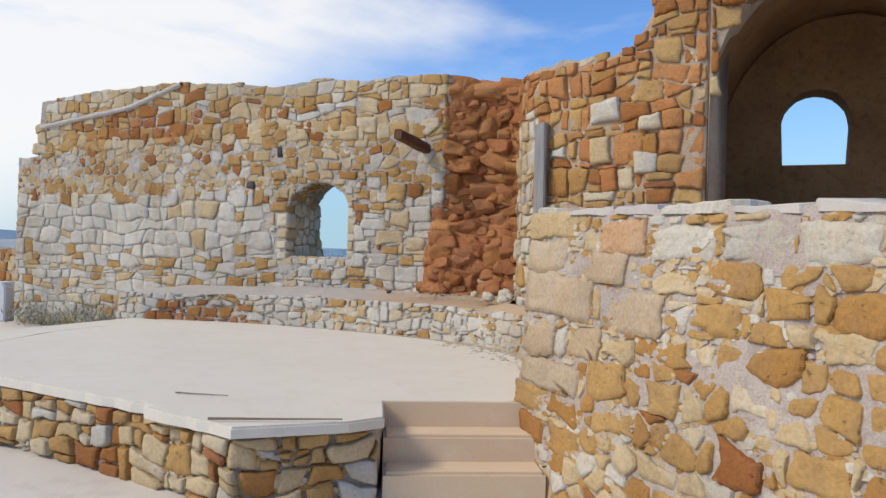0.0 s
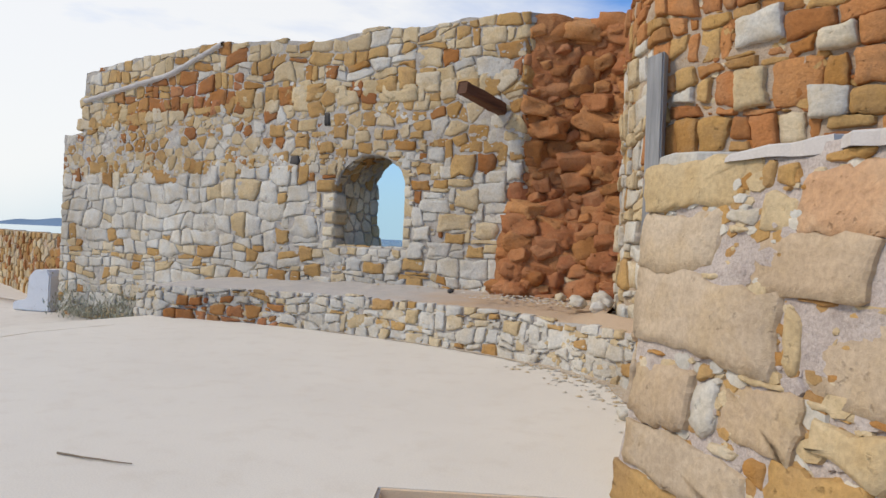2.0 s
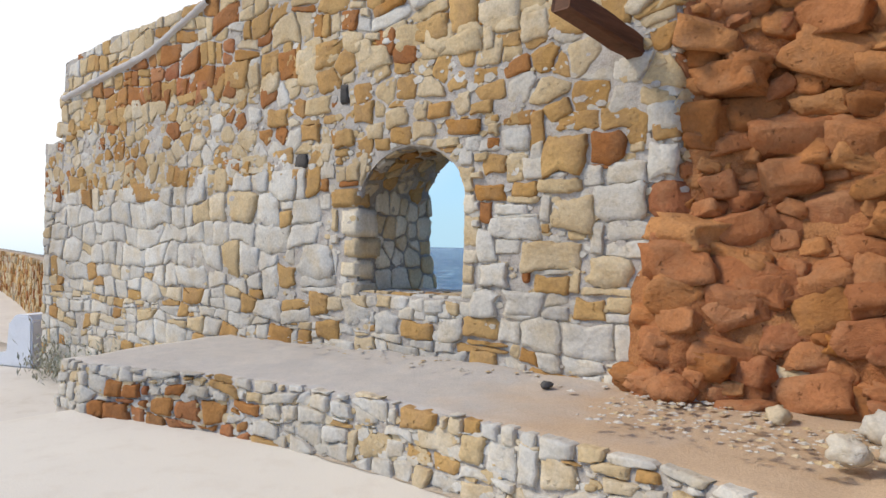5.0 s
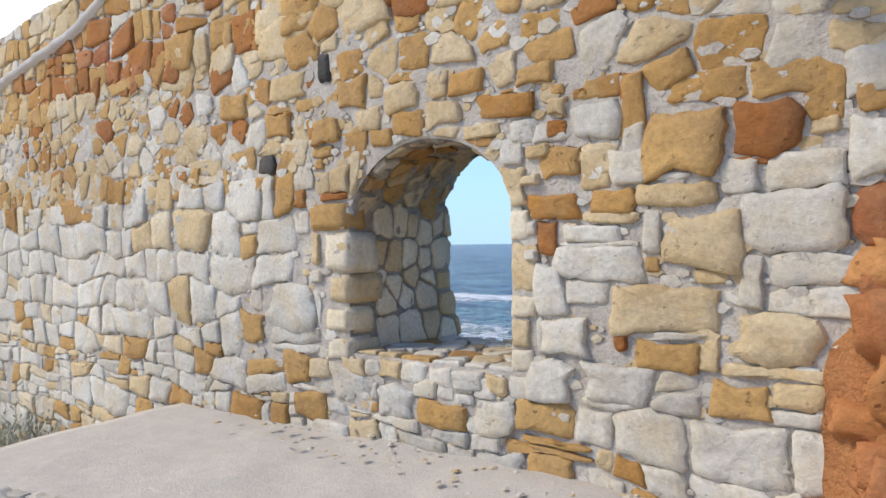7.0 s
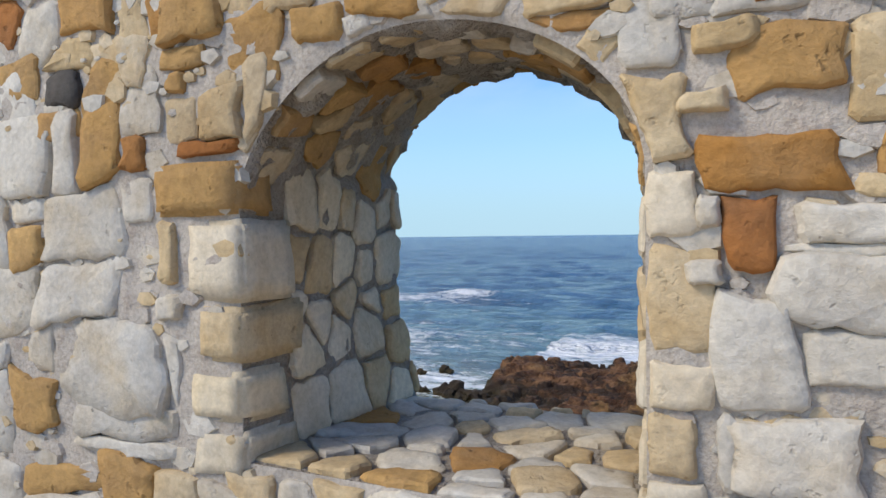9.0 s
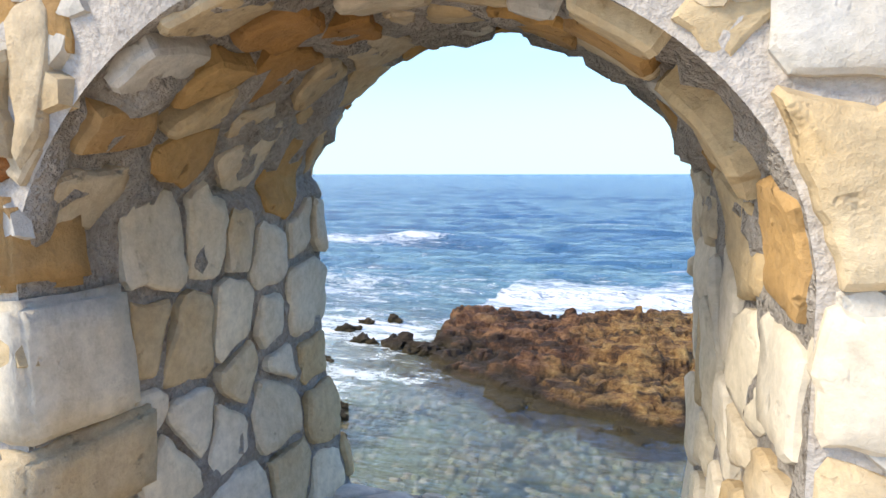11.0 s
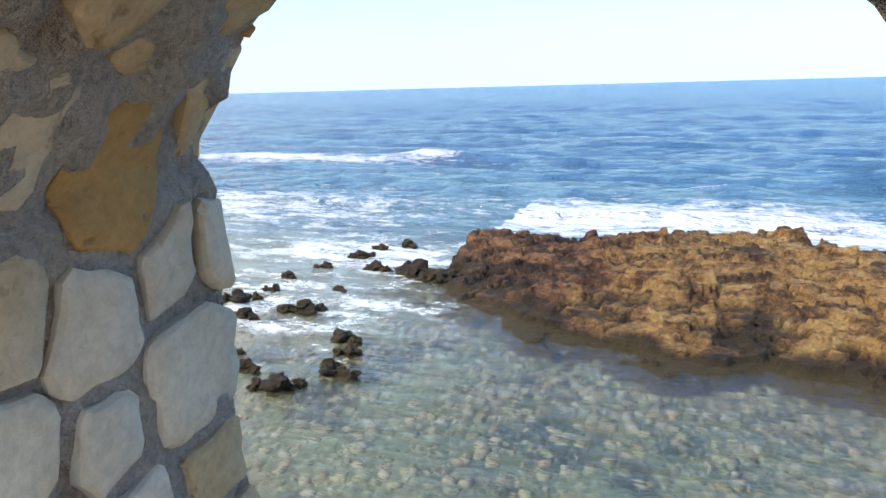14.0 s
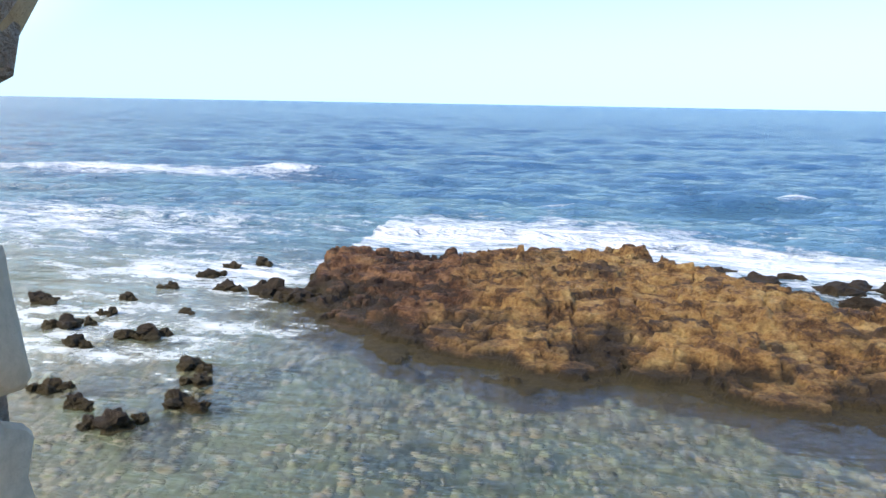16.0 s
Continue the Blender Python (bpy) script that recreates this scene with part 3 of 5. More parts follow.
def ragged(line, sill):
    """The broken outer edge: the left jamb spreads at its foot, the arch is uneven, with a notch where it springs."""
    out = []
    for k, (x, z) in enumerate(line):
        left = 2 * k < len(line)
        if left:
            x += 0.085 * max(0.0, (1.2 - z) / (1.2 - sill))
            x -= 0.035 * math.exp(-((z - 1.69) / 0.035) ** 2)
        a = 0.5 + min(1.0, max(0.0, (z - 1.45) / 0.2))
        d = a * (0.012 * noise.noise((k * 0.33, 2.0, 8.0)) + 0.010 * noise.noise((k * 0.9, 5.0, 1.0)))
        out.append((x + (d if left else -d), z + (d if z > 1.8 else 0.0)))
    return out


INNER = arch_line(XL, XR, SILL, SPRING, APEX, 1.4, 1.0)
OUTER = ragged(arch_line(OL, OR, OSILL, OSPRING, OAPEX, 1.0, 1.35), OSILL)


def in_opening(x, z, line, sill, grow=0.0):
    xs = [p[0] for p in line]
    if z < sill - grow or x < min(xs) - grow or x > max(xs) + grow:
        return False
    cx, rx = (min(xs) + max(xs)) / 2, (max(xs) - min(xs)) / 2 + grow
    top = max(p[1] for p in line)
    spring = line[N_UP][1]
    if z <= spring:
        return True
    f = min(1.0, abs(x - cx) / rx)
    return z < spring + (top - spring + grow) * math.sqrt(max(0, 1 - f * f)) ** (1.4 if x < cx else 1.0)


def main_top(x):
    """The broken top of the sea wall."""
    base = 3.36 - 0.02 * max(0, x) + 0.16 * min(1.0, max(0.0, (-0.6 - x) / 1.4)) + 0.04 * rough(x, 0, 0, 1.3) + 0.03 * rough(x, 5, 0, 4)
    if x < -4.2:
        base -= 0.08 * (-4.2 - x)
    if x < -5.5:
        base = 2.45 + 0.04 * rough(x, 5, 0, 4)
    return base


# ---- the sea wall with its window ----
X0, X1 = -6.06, 2.52


def holed_sheet(y, line, sill, z0, out, lump):
    """A face of the sea wall with its opening; out is the way it faces (-1 or 1)."""
    step = 0.032
    nx, nz = int((X1 - X0) / step), int((3.4 - z0) / step)
    verts, faces, at = [], [], {}
    for i in range(nx + 1):
        x = X0 + (X1 - X0) * i / nx
        for j in range(nz + 1):
            z = z0 + (main_top(x) - z0) * j / nz
            dy = out * lump * (0.45 + 0.9 * rough(x, y, z, 2.3) + 1.0 * rough(x, y, z, 8) + 0.7 * rough(x, y, z, 19))
            at[i, j] = len(verts)
            verts.append(Vector((x, y + dy + (1.25 * max(0, x - 2.33) if out < 0 else 0), z)))
    used = {}
    for i in range(nx):
        for j in range(nz):
            q = [at[i, j], at[i + 1, j], at[i + 1, j + 1], at[i, j + 1]]
            c = sum((verts[k] for k in q), Vector()) / 4
            if not in_opening(c.x, c.z, line, sill):
                faces.append(tuple(q))
            else:
                for k in q:
                    used[k] = True
    edge = [Vector((a, b)) for a, b in line]
    n = 24
    edge += [Vector((line[-1][0] + (line[0][0] - line[-1][0]) * k / n, sill)) for k in range(n + 1)]
    for k in used:
        v = verts[k]
        if k in used:
            e = min(edge, key=lambda p: (p.x - v.x) ** 2 + (p.y - v.z) ** 2)
            v.x, v.z = e.x, e.y
            v.y = y
    return verts, faces


def sea_wall():
    va, fa = holed_sheet(0.0, INNER, SILL, -0.7, -1, 0.012)
    vb, fb = holed_sheet(THICK, OUTER, OSILL, -3.6, 1, 0.03)
    b = len(va)
    verts, faces = va + vb, fa + [tuple(i + b for i in f) for f in fb]
    # the reveal between the two edges, closed below by the sill
    def closed(line, sill):
        return line + [(line[-1][0] + (line[0][0] - line[-1][0]) * k / 12, sill) for k in range(1, 12)]
    ci, co = closed(INNER, SILL), closed(OUTER, OSILL)
    n, m, b = len(ci), 40, len(verts)
    cx, cz = 0.36, 1.35
    for j in range(m + 1):
        f = j / m
        for (xa, za), (xb, zb) in zip(ci, co):
            x, z, y = xa + (xb - xa) * f, za + (zb - za) * f, THICK * f
            soffit = 1.0 + 1.2 * min(1.0, max(0.0, (z - 1.5) / 0.15))
            k = soffit * (0.013 * rough(x, y, z, 6) + 0.011 * rough(x, y, z, 15) + 0.006 * rough(x, y, z, 34)) if 0 < j < m else 0
            verts.append(Vector((x + k * (1 if x < cx else -1), y, z + (-k if z > cz else k))))
    reveal_from = len(faces)
    for j in range(m):
        for i in range(n):
            a, c = b + j * n + i, b + j * n + (i + 1) % n
            faces.append((a, c, c + n, a + n))
    reveal_to = len(faces)
    # top and ends
    b = len(verts)
    nx = 120
    for i in range(nx + 1):
        x = X0 + (X1 - X0) * i / nx
        verts += [Vector((x, 1.25 * max(0, x - 2.33), main_top(x))), Vector((x, 0.45, main_top(x) + 0.03 * rough(x, 1, 1, 3))), Vector((x, THICK, main_top(x)))]
    for i in range(nx):
        for k in (0, 1):
            a = b + 3 * i + k
            faces.append((a, a + 3, a + 4, a + 1))
    b = len(verts)
    for x in (X0, X1):
        y = 1.25 * max(0, x - 2.33)
        verts += [Vector((x, y, -0.7)), Vector((x, THICK, -3.6)), Vector((x, THICK, main_top(x))), Vector((x, y, main_top(x)))]
    faces += [(b, b + 1, b + 2, b + 3), (b + 4, b + 5, b + 6, b + 7)]
    index = [1 if reveal_from <= k < reveal_to else 0 for k in range(len(faces))]
    return solid("wall_north", verts, faces, [mortar, reveal_mortar], None, "weathered rubble stone wall with an arched window opening", "wall", "structure", True, index, False)


wall = sea_wall()
north_face = Face([(X0, 0), (2.31, -0.002), (2.34, 0.0), (2.55, 0.25)])


def north_size(u, v):
    x = u + X0
    if v > 2.5:
        return 0.25, 0.17
    if v < 0.7 or x > 1.0:
        return 0.26, 0.14
    return 0.32, 0.188


# stones that stand out: x, z, width, height, kind
MARKS = [(-0.28, 2.37, 0.09, 0.16, "d"), (-0.80, 1.89, 0.18, 0.12, "d"), (1.32, 1.89, 0.21, 0.17, "p"), (1.66, 1.79, 0.27, 0.25, "o"), (1.16, 1.74, 0.19, 0.12, "o"), (1.13, 1.57, 0.25, 0.12, "o"), (1.39, 1.58, 0.20, 0.09, "o"),
         (1.64, 1.59, 0.30, 0.10, "c"), (1.10, 1.43, 0.10, 0.13, "r"), (1.30, 1.455, 0.26, 0.07, "p"), (1.33, 1.33, 0.38, 0.13, "p"), (1.10, 1.22, 0.16, 0.24, "p"), (1.58, 1.17, 0.42, 0.19, "c"), (1.18, 1.03, 0.22, 0.16, "p"),
         (1.59, 0.99, 0.25, 0.10, "o"), (1.42, 1.03, 0.06, 0.08, "r"), (1.10, 0.84, 0.22, 0.18, "p"), (1.40, 0.87, 0.28, 0.15, "p"), (1.72, 1.42, 0.28, 0.22, "c")]
MARKS += [(0.89, 2.01, 0.31, 0.11, "o"), (0.69, 2.15, 0.20, 0.10, "o"), (1.05, 2.12, 0.18, 0.08, "o"), (0.54, 2.02, 0.22, 0.12, "c"), (0.76, 1.92, 0.20, 0.06, "c"), (0.28, 2.14, 0.20, 0.14, "c"), (0.15, 1.95, 0.15, 0.08, "o"),
          (-0.06, 2.20, 0.20, 0.15, "o"), (-0.60, 2.31, 0.30, 0.15, "c"), (-1.11, 2.28, 0.24, 0.14, "o"), (-0.67, 2.11, 0.24, 0.13, "o"), (-0.27, 2.03, 0.20, 0.14, "o"), (1.02, 1.68, 0.10, 0.05, "c"),
          (1.15, 1.97, 0.10, 0.08, "c"), (-0.49, 1.68, 0.10, 0.11, "r"), (1.94, 1.80, 0.24, 0.19, "r"), (2.28, 1.70, 0.17, 0.20, "p")]
MARKS += [(0.935, 1.66, 0.12, 0.17, "c"), (1.05, 1.80, 0.13, 0.06, "c"), (1.03, 1.475, 0.05, 0.07, "p"), (1.02, 1.36, 0.07, 0.05, "p"), (-0.17, 1.765, 0.17, 0.13, "c"), (-0.37, 1.40, 0.06, 0.18, "c"), (-0.36, 1.25, 0.09, 0.07, "p"), (-0.33, 1.86, 0.06, 0.06, "o")]
MARKS += [(-0.96, 0.94, 0.24, 0.18, "o"), (-0.54, 0.73, 0.22, 0.18, "o"), (-0.42, 0.54, 0.24, 0.15, "o"), (0.52, 0.62, 0.30, 0.13, "o"), (1.98, 1.08, 0.26, 0.18, "c"), (0.22, 0.64, 0.24, 0.15, "p"), (0.82, 0.64, 0.22, 0.16, "p"), (1.86, 0.85, 0.20, 0.12, "o")]
KINDS = {"d": dark_stone, "r": rust_stone, "o": ochre_stone, "p": pale_stone, "c": cream_stone}


def pick(pairs):
    r = rng.random() * sum(w for _, w in pairs)
    for m, w in pairs:
        r -= w
        if r <= 0:
            return m
    return pairs[-1][0]


def north_kind(x, z):
    """Which stone the wall has there: pale ashlar low down, ochre rubble over it, red towards the breach."""
    if x > 2.30 + 0.15 * rough(x, 0, z, 3) and z < 2.4:
        return pick([(red_stone, 4), (rust_stone, 2), (cream_stone, 2)])
    if x > 2.25 and z >= 2.4:
        return pick([(red_stone, 2), (ochre_stone, 3), (cream_stone, 3)])
    if 2.62 + 0.1 * rough(x, 9, 0, 2) < z < 3.12 and -4.1 < x < -1.75:
        return pick([(rust_stone, 6), (ochre_stone, 4), (red_stone, 1)])
    if z > 2.45:
        return pick([(cream_stone, 7), (ochre_stone, 4), (pale_stone, 1.5), (rust_stone, 1.2)])
    if z > 1.75 + 0.1 * rough(x, 0, 0, 1.2):
        return pick([(ochre_stone, 4.5), (cream_stone, 5), (pale_stone, 3), (rust_stone, 1.2)])
    if x > 1.0:
        return pick([(pale_stone, 9), (cream_stone, 3), (ochre_stone, 2)])
    if z < 0.85:
        return pick([(pale_stone, 8), (ochre_stone, 2.5), (cream_stone, 2)])
    return pick([(pale_stone, 14), (cream_stone, 1.5), (ochre_stone, 0.9)])


def window_ring():
    """Squared stones up the right jamb and along the sill, rough ones in mortar round the arch."""
    out = []
    for z0, z1, w, mat in ((1.43, 1.56, 0.10, jamb_stone), (1.20, 1.42, 0.13, cream_stone), (1.10, 1.19, 0.13, jamb_stone), (0.97, 1.09, 0.09, cream_stone), (0.86, 0.96, 0.11, jamb_stone)):
        out.append((block(XR + w / 2 + 0.004 - X0, (z0 + z1) / 2, w, z1 - z0, 0.12), mat, 0.004, rng.uniform(0.012, 0.02)))
    k = N_UP + 5
    while k < N_UP + N_OVER - 3:
        (xa, za), (xb, zb) = INNER[k], INNER[k + 3]
        n = math.hypot(xb - xa, zb - za)
        nx, nz = -(zb - za) / n, (xb - xa) / n
        w = rng.uniform(0.06, 0.13)
        if rng.random() < 0.6:
            poly = [(xa - X0, za), (xa + nx * w - X0, za + nz * w), (xb + nx * w * 0.8 - X0, zb + nz * w * 0.8), (xb - X0, zb)]
            out.append((poly, pick([(pale_stone, 4), (cream_stone, 3), (ochre_stone, 1)]), rng.uniform(0.008, 0.02), rng.uniform(0.008, 0.016)))
        k += 4
    x = XL - 0.05
    while x < XR:
        w = rng.uniform(0.09, 0.19)
        out.append((block(x + w / 2 - X0, SILL - 0.055, w, 0.095, 0.3), pick([(pale_stone, 6), (cream_stone, 2)]), 0.006, rng.uniform(0.012, 0.026)))
        x += w
    return out


def clear_of_opening(poly):
    """Draws in those corners of a cell that would reach into the window."""
    cu, cv = sum(p[0] for p in poly) / len(poly), sum(p[1] for p in poly) / len(poly)
    out = []
    for u, v in poly:
        for _ in range(12):
            if not in_opening(u + X0, v, INNER, SILL, 0.006):
                break
            u, v = u + 0.12 * (cu - u), v + 0.12 * (cv - v)
        out.append((u, v))
    return out


def quoins():
    """Squared corner stones of the left jamb, each with a face to the court and one into the window."""
    for z0, z1, w, deep, mat in ((1.495, 1.645, 0.29, 0.12, ochre_stone), (1.275, 1.48, 0.18, 0.20, jamb_stone), (1.105, 1.262, 0.14, 0.24, cream_stone), (0.945, 1.09, 0.16, 0.17, jamb_stone), (0.80, 0.93, 0.17, 0.22, jamb_stone)):
        bm = bmesh.new()
        bmesh.ops.create_cube(bm, size=1.0)
        for v in bm.verts:
            v.co = Vector((v.co.x * (w + 0.022), v.co.y * (deep + 0.022), v.co.z * (z1 - z0)))
            v.co += Vector([rng.uniform(-0.009, 0.009) for _ in range(3)])
        bmesh.ops.bevel(bm, geom=list(bm.edges), offset=0.014, segments=2, affect="EDGES")
        bmesh.ops.triangulate(bm, faces=[f for f in bm.faces if len(f.verts) > 4])
        bmesh.ops.subdivide_edges(bm, edges=[e for e in bm.edges if e.calc_length() > 0.06], cuts=3, use_grid_fill=True)
        for v in bm.verts:
            v.co += v.co.normalized() * (0.010 * noise.noise(v.co * 9 + Vector((z0 * 30, 0, 0))) + 0.005 * noise.noise(v.co * 31))
        for f in bm.faces:
            f.smooth = True
        ob = part("quoin", bm, mat, wall)
        ob.location = (XL + 0.022 - (w + 0.022) / 2, -0.022 + (deep + 0.022) / 2, (z0 + z1) / 2)


QUOIN_BOX = (XL - 0.10 - X0, 1.20, 0.21, 0.80)


def sea_wall_stones():
    out = window_ring()
    for x, z, w, h, k in MARKS:
        out.append((clear_of_opening(block(x - X0, z, w, h, 0.30)), KINDS[k], 0.003, rng.uniform(0.022, 0.034)))
    boxes = [(x - X0, z, 0.96 * w, 0.96 * h) for x, z, w, h, _ in MARKS] + [QUOIN_BOX, (XL - 0.15 - X0, 1.57, 0.30, 0.16), (XR + 0.06 - X0, 1.2, 0.14, 0.75)]
    field = rubble(0, X1 - X0, -0.55, 1.80, north_size, lambda u, v: 0.30 if v < 0.65 or u + X0 > 1.0 else 0.10, 0.30)
    field += rubble(0, X1 - X0, 2.50, 3.45, north_size, lambda u, v: 0.22, 0.36)
    # loose rubble in much mortar between the two
    seeds = courses(0, X1 - X0, 1.78, 2.56, lambda u, v: (0.20, 0.15), 0.42)
    field += [(p, (s[0], s[1])) for p, s in zip(packed(seeds, 0.17, 1.25), seeds) if len(p) > 2]
    for poly, (cu, cv) in field:
        x, z = cu + X0, cv
        if in_opening(x, z, INNER, SILL, 0.07) or z > main_top(x) + 0.03 or rng.random() < 0.02:
            continue
        for cut in ((-1, 0, 0.0), (1, 0, X1 - X0), (0, 1, main_top(x) + 0.012)):
            poly = clip(poly, *cut)
        poly = around(poly, boxes) if len(poly) > 2 else None
        if not poly:
            continue
        whole = abs(area_of(poly))
        poly = clear_of_opening(poly)
        if abs(area_of(poly)) < 0.7 * whole:
            continue
        loose = 1.76 < z < 2.55
        mat = north_kind(x, z)
        gap = rng.choice((0.004, 0.010, 0.016, 0.026)) if loose else rng.uniform(0.003, 0.010) if z > 2.5 else rng.choice((0.002, 0.004, 0.006, 0.010))
        out.append((poly, mat, gap, rng.uniform(0.006, 0.020) if loose else rng.uniform(0.014, 0.028)))
    # those nearest the window come first, as pieces of their own
    def dist(s):
        p = s[0]
        return (sum(q[0] for q in p) / len(p) + X0 - 0.5) ** 2 + (sum(q[1] for q in p) / len(p) - 1.3) ** 2
    lay(wall, north_face, sorted([s for s in out if len(s[0]) > 2], key=dist), most=295)
    chinks(wall, north_face, 0.02, X1 - X0 - 0.02, -0.4, 3.3, 5200, [pale_stone, cream_stone, pale_stone, mortar],
           lambda u, v: v < main_top(u + X0) - 0.03 and not in_opening(u + X0, v, INNER, SILL, 0.03))
    quoins()


sea_wall_stones()


def coping():
    """A sloping mortar fillet that runs up to the wall's top at its far end."""
    verts, faces = [], []
    n = 40
    for i in range(n + 1):
        f = i / n
        x = -5.45 + 3.25 * f
        z = 2.97 + 0.34 * f + 0.20 * max(0.0, f - 0.66) / 0.34 + 0.012 * rough(x, 0, 0, 8)
        for dy, dz in ((0.02, -0.05), (-0.055, -0.035), (-0.075, 0.0), (-0.05, 0.03), (0.02, 0.045)):
            verts.append((x, dy + 0.012 * rough(x, dy, dz, 9), z + dz + 0.012 * rough(x, dz, dy, 12)))
    for i in range(n):
        for k in range(4):
            a = 5 * i + k
            faces.append((a, a + 5, a + 6, a + 1))
    solid("coping", verts, faces, [coping_mat], wall, flip=True)


coping()


class Reveal:
    """The inside of the window: u into the wall, v along its edge from the lower left, d into the opening."""

    def __init__(self):
        self.s = [0.0]
        for a, b in zip(INNER, INNER[1:]):
            self.s.append(self.s[-1] + math.hypot(b[0] - a[0], b[1] - a[1]))
        self.length = self.s[-1]

    def __call__(self, u, v, d=0.0):
        k = 0
        v = min(max(v, 0.0), self.length)
        while k < len(self.s) - 2 and v > self.s[k + 1]:
            k += 1
        f, g = (v - self.s[k]) / (self.s[k + 1] - self.s[k]), u / THICK
        def on(line):
            return Vector(line[k]).lerp(Vector(line[k + 1]), f), (Vector(line[k + 1]) - Vector(line[k])).normalized()
        (pa, wa), (pb, wb) = on(INNER), on(OUTER)
        p, w = pa.lerp(pb, g), wa.lerp(wb, g).normalized()
        return Vector((p.x + w.y * d, u, p.y - w.x * d))


def reveal_stones():
    face = Reveal()
    up = SPRING - SILL
    seeds, v = [], 0.0
    while v < face.length:
        jamb = v < up - 0.05 or v > face.length - up
        h = rng.uniform(0.12, 0.19) if jamb else rng.uniform(0.10, 0.18)
        seeds.append((0.09, v + h / 2, 0.06))
        u = rng.uniform(0.16, 0.22)
        while u < THICK:
            w = rng.uniform(0.10, 0.21) if jamb else rng.uniform(0.13, 0.26)
            seeds.append((u + w / 2, v + h / 2 + rng.uniform(-0.06, 0.06), rng.uniform(0, 0.09)))
            u += w
        v += h
    out = []
    for poly, s in zip(packed(seeds, 0.3), seeds):
        for c in ((-1, 0, 0.0), (1, 0, THICK + 0.02), (0, -1, 0.0), (0, 1, face.length)):
            poly = clip(poly, *c)
        if len(poly) < 3:
            continue
        soffit = up + 0.02 < s[1] < face.length - up - 0.02
        if s[1] < up + 0.05:
            poly = clip(poly, -1, 0, -0.19)
            if len(poly) < 3:
                continue
        if soffit:
            mat = pick([(ochre_stone, 4), (cream_stone, 4.5), (pale_stone, 1.0)])
            if rng.random() < 0.95:
                out.append((poly, mat, rng.uniform(0.010, 0.032), rng.uniform(0.008, 0.022) if s[0] < 0.68 else rng.uniform(0.004, 0.010)))
        else:
            mat = pick([(jamb_stone, 10), (cream_stone, 3), (ochre_stone, 0.5)])
            out.append((poly, mat, rng.uniform(0.003, 0.02), rng.uniform(0.012, 0.02)))
    lay(wall, face, out, name="reveal_stone")
    # flat stones of the sill
    def sill(u, v, d=0.0):
        g = v / THICK
        return Vector((u + (OL - XL) * g * 0.5, v, SILL + (OSILL - SILL) * g + d))
    seeds = courses(XL, XR + 0.1, 0.0, THICK, lambda u, v: (0.15, 0.12))
    out = []
    for poly in packed(seeds):
        for c in ((-1, 0, -XL), (1, 0, XR), (0, -1, 0.0), (0, 1, THICK)):
            poly = clip(poly, *c)
        if len(poly) > 2 and rng.random() < 0.96:
            out.append((poly, pick([(pale_stone, 9), (cream_stone, 3), (ochre_stone, 0.5)]), rng.uniform(0.006, 0.018), rng.uniform(0.012, 0.022)))
    lay(wall, sill, out, name="sill_stone")


reveal_stones()

# ---- the breach: red earth and boulders ----
breach_face = Face([(2.20, 0.16), (2.42, 0.07), (2.6, 0.14), (2.85, 0.22), (3.15, 0.22), (3.5, 0.10)], bulge=0.22)
breach_top = lambda u: 3.22 + 0.07 * math.sin(u * 5)
breach = slab_wall("wall_breach", breach_face, lambda u: -0.5, breach_top, 0.6, red_earth, 0.03, 0.035, "broken wall core of red earth and boulders")


def breach_stones():
    """Rounded boulders of many sizes, half sunk in the red earth."""
    shapes = []
    for k in range(14):
        bm = bmesh.new()
        bmesh.ops.create_icosphere(bm, subdivisions=3, radius=1.0)
        at = Vector((7.3 * k, 1.9, 0))
        tris = [tuple(v.index for v in f.verts) for f in bm.faces]
        pts = []
        for v in bm.verts:
            p = v.co
            q = Vector([math.copysign(abs(c) ** 0.5, c) for c in p])
            pts.append(q * (0.9 + 0.34 * noise.noise(p * 1.3 + at) + 0.26 * abs(noise.noise(p * 2.4 + at)) + 0.12 * noise.noise(p * 5.5 + at) + 0.07 * noise.noise(p * 11 + at)))
        shapes.append((pts, tris))
        bm.free()
    meshes = {}
    set_at = []
    v = 0.42
    while v < 3.2:
        u = 0.10 - 0.10 * min(1.0, max(0.0, (1.5 - v) / 0.35)) + rng.uniform(0, 0.1)
        row = rng.uniform(0.10, 0.15)
        while u < breach_face.length - 0.03:
            r = rng.choice((0.035, 0.045, 0.06, 0.075, 0.09, 0.11, 0.14))
            if v < 1.55 and u < 0.7:
                r *= 1.2
            set_at.append((u + r, v + rng.uniform(-0.05, 0.05), r))
            u += 2.1 * r
        v += row
    for u, v, r in set_at:
        k = rng.randrange(14)
        mat = pick([(red_stone, 7 if v < 1.5 else 4), (orange_stone, 5 if v > 1.5 else 1.2), (rust_stone, 1.5), (cream_stone, 0.25)])
        if (k, mat.name) not in meshes:
            meshes[k, mat.name] = mesh_of("boulder", shapes[k][0], shapes[k][1], [mat])
        ob = new("boulder", meshes[k, mat.name])
        ob.parent = breach
        p = breach_face(u, v, rng.uniform(-0.6, 0.05) * r)
        ob.matrix_local = Matrix.Translation(p) @ pose(0, 0, 0, rng.uniform(-25, 25), rng.uniform(-20, 20), rng.choice((0, 180)) + rng.uniform(-25, 25)) @ Matrix.Diagonal((r * rng.uniform(1.0, 1.6), r * rng.uniform(0.9, 1.2), r * rng.uniform(0.6, 0.95), 1))


breach_stones()

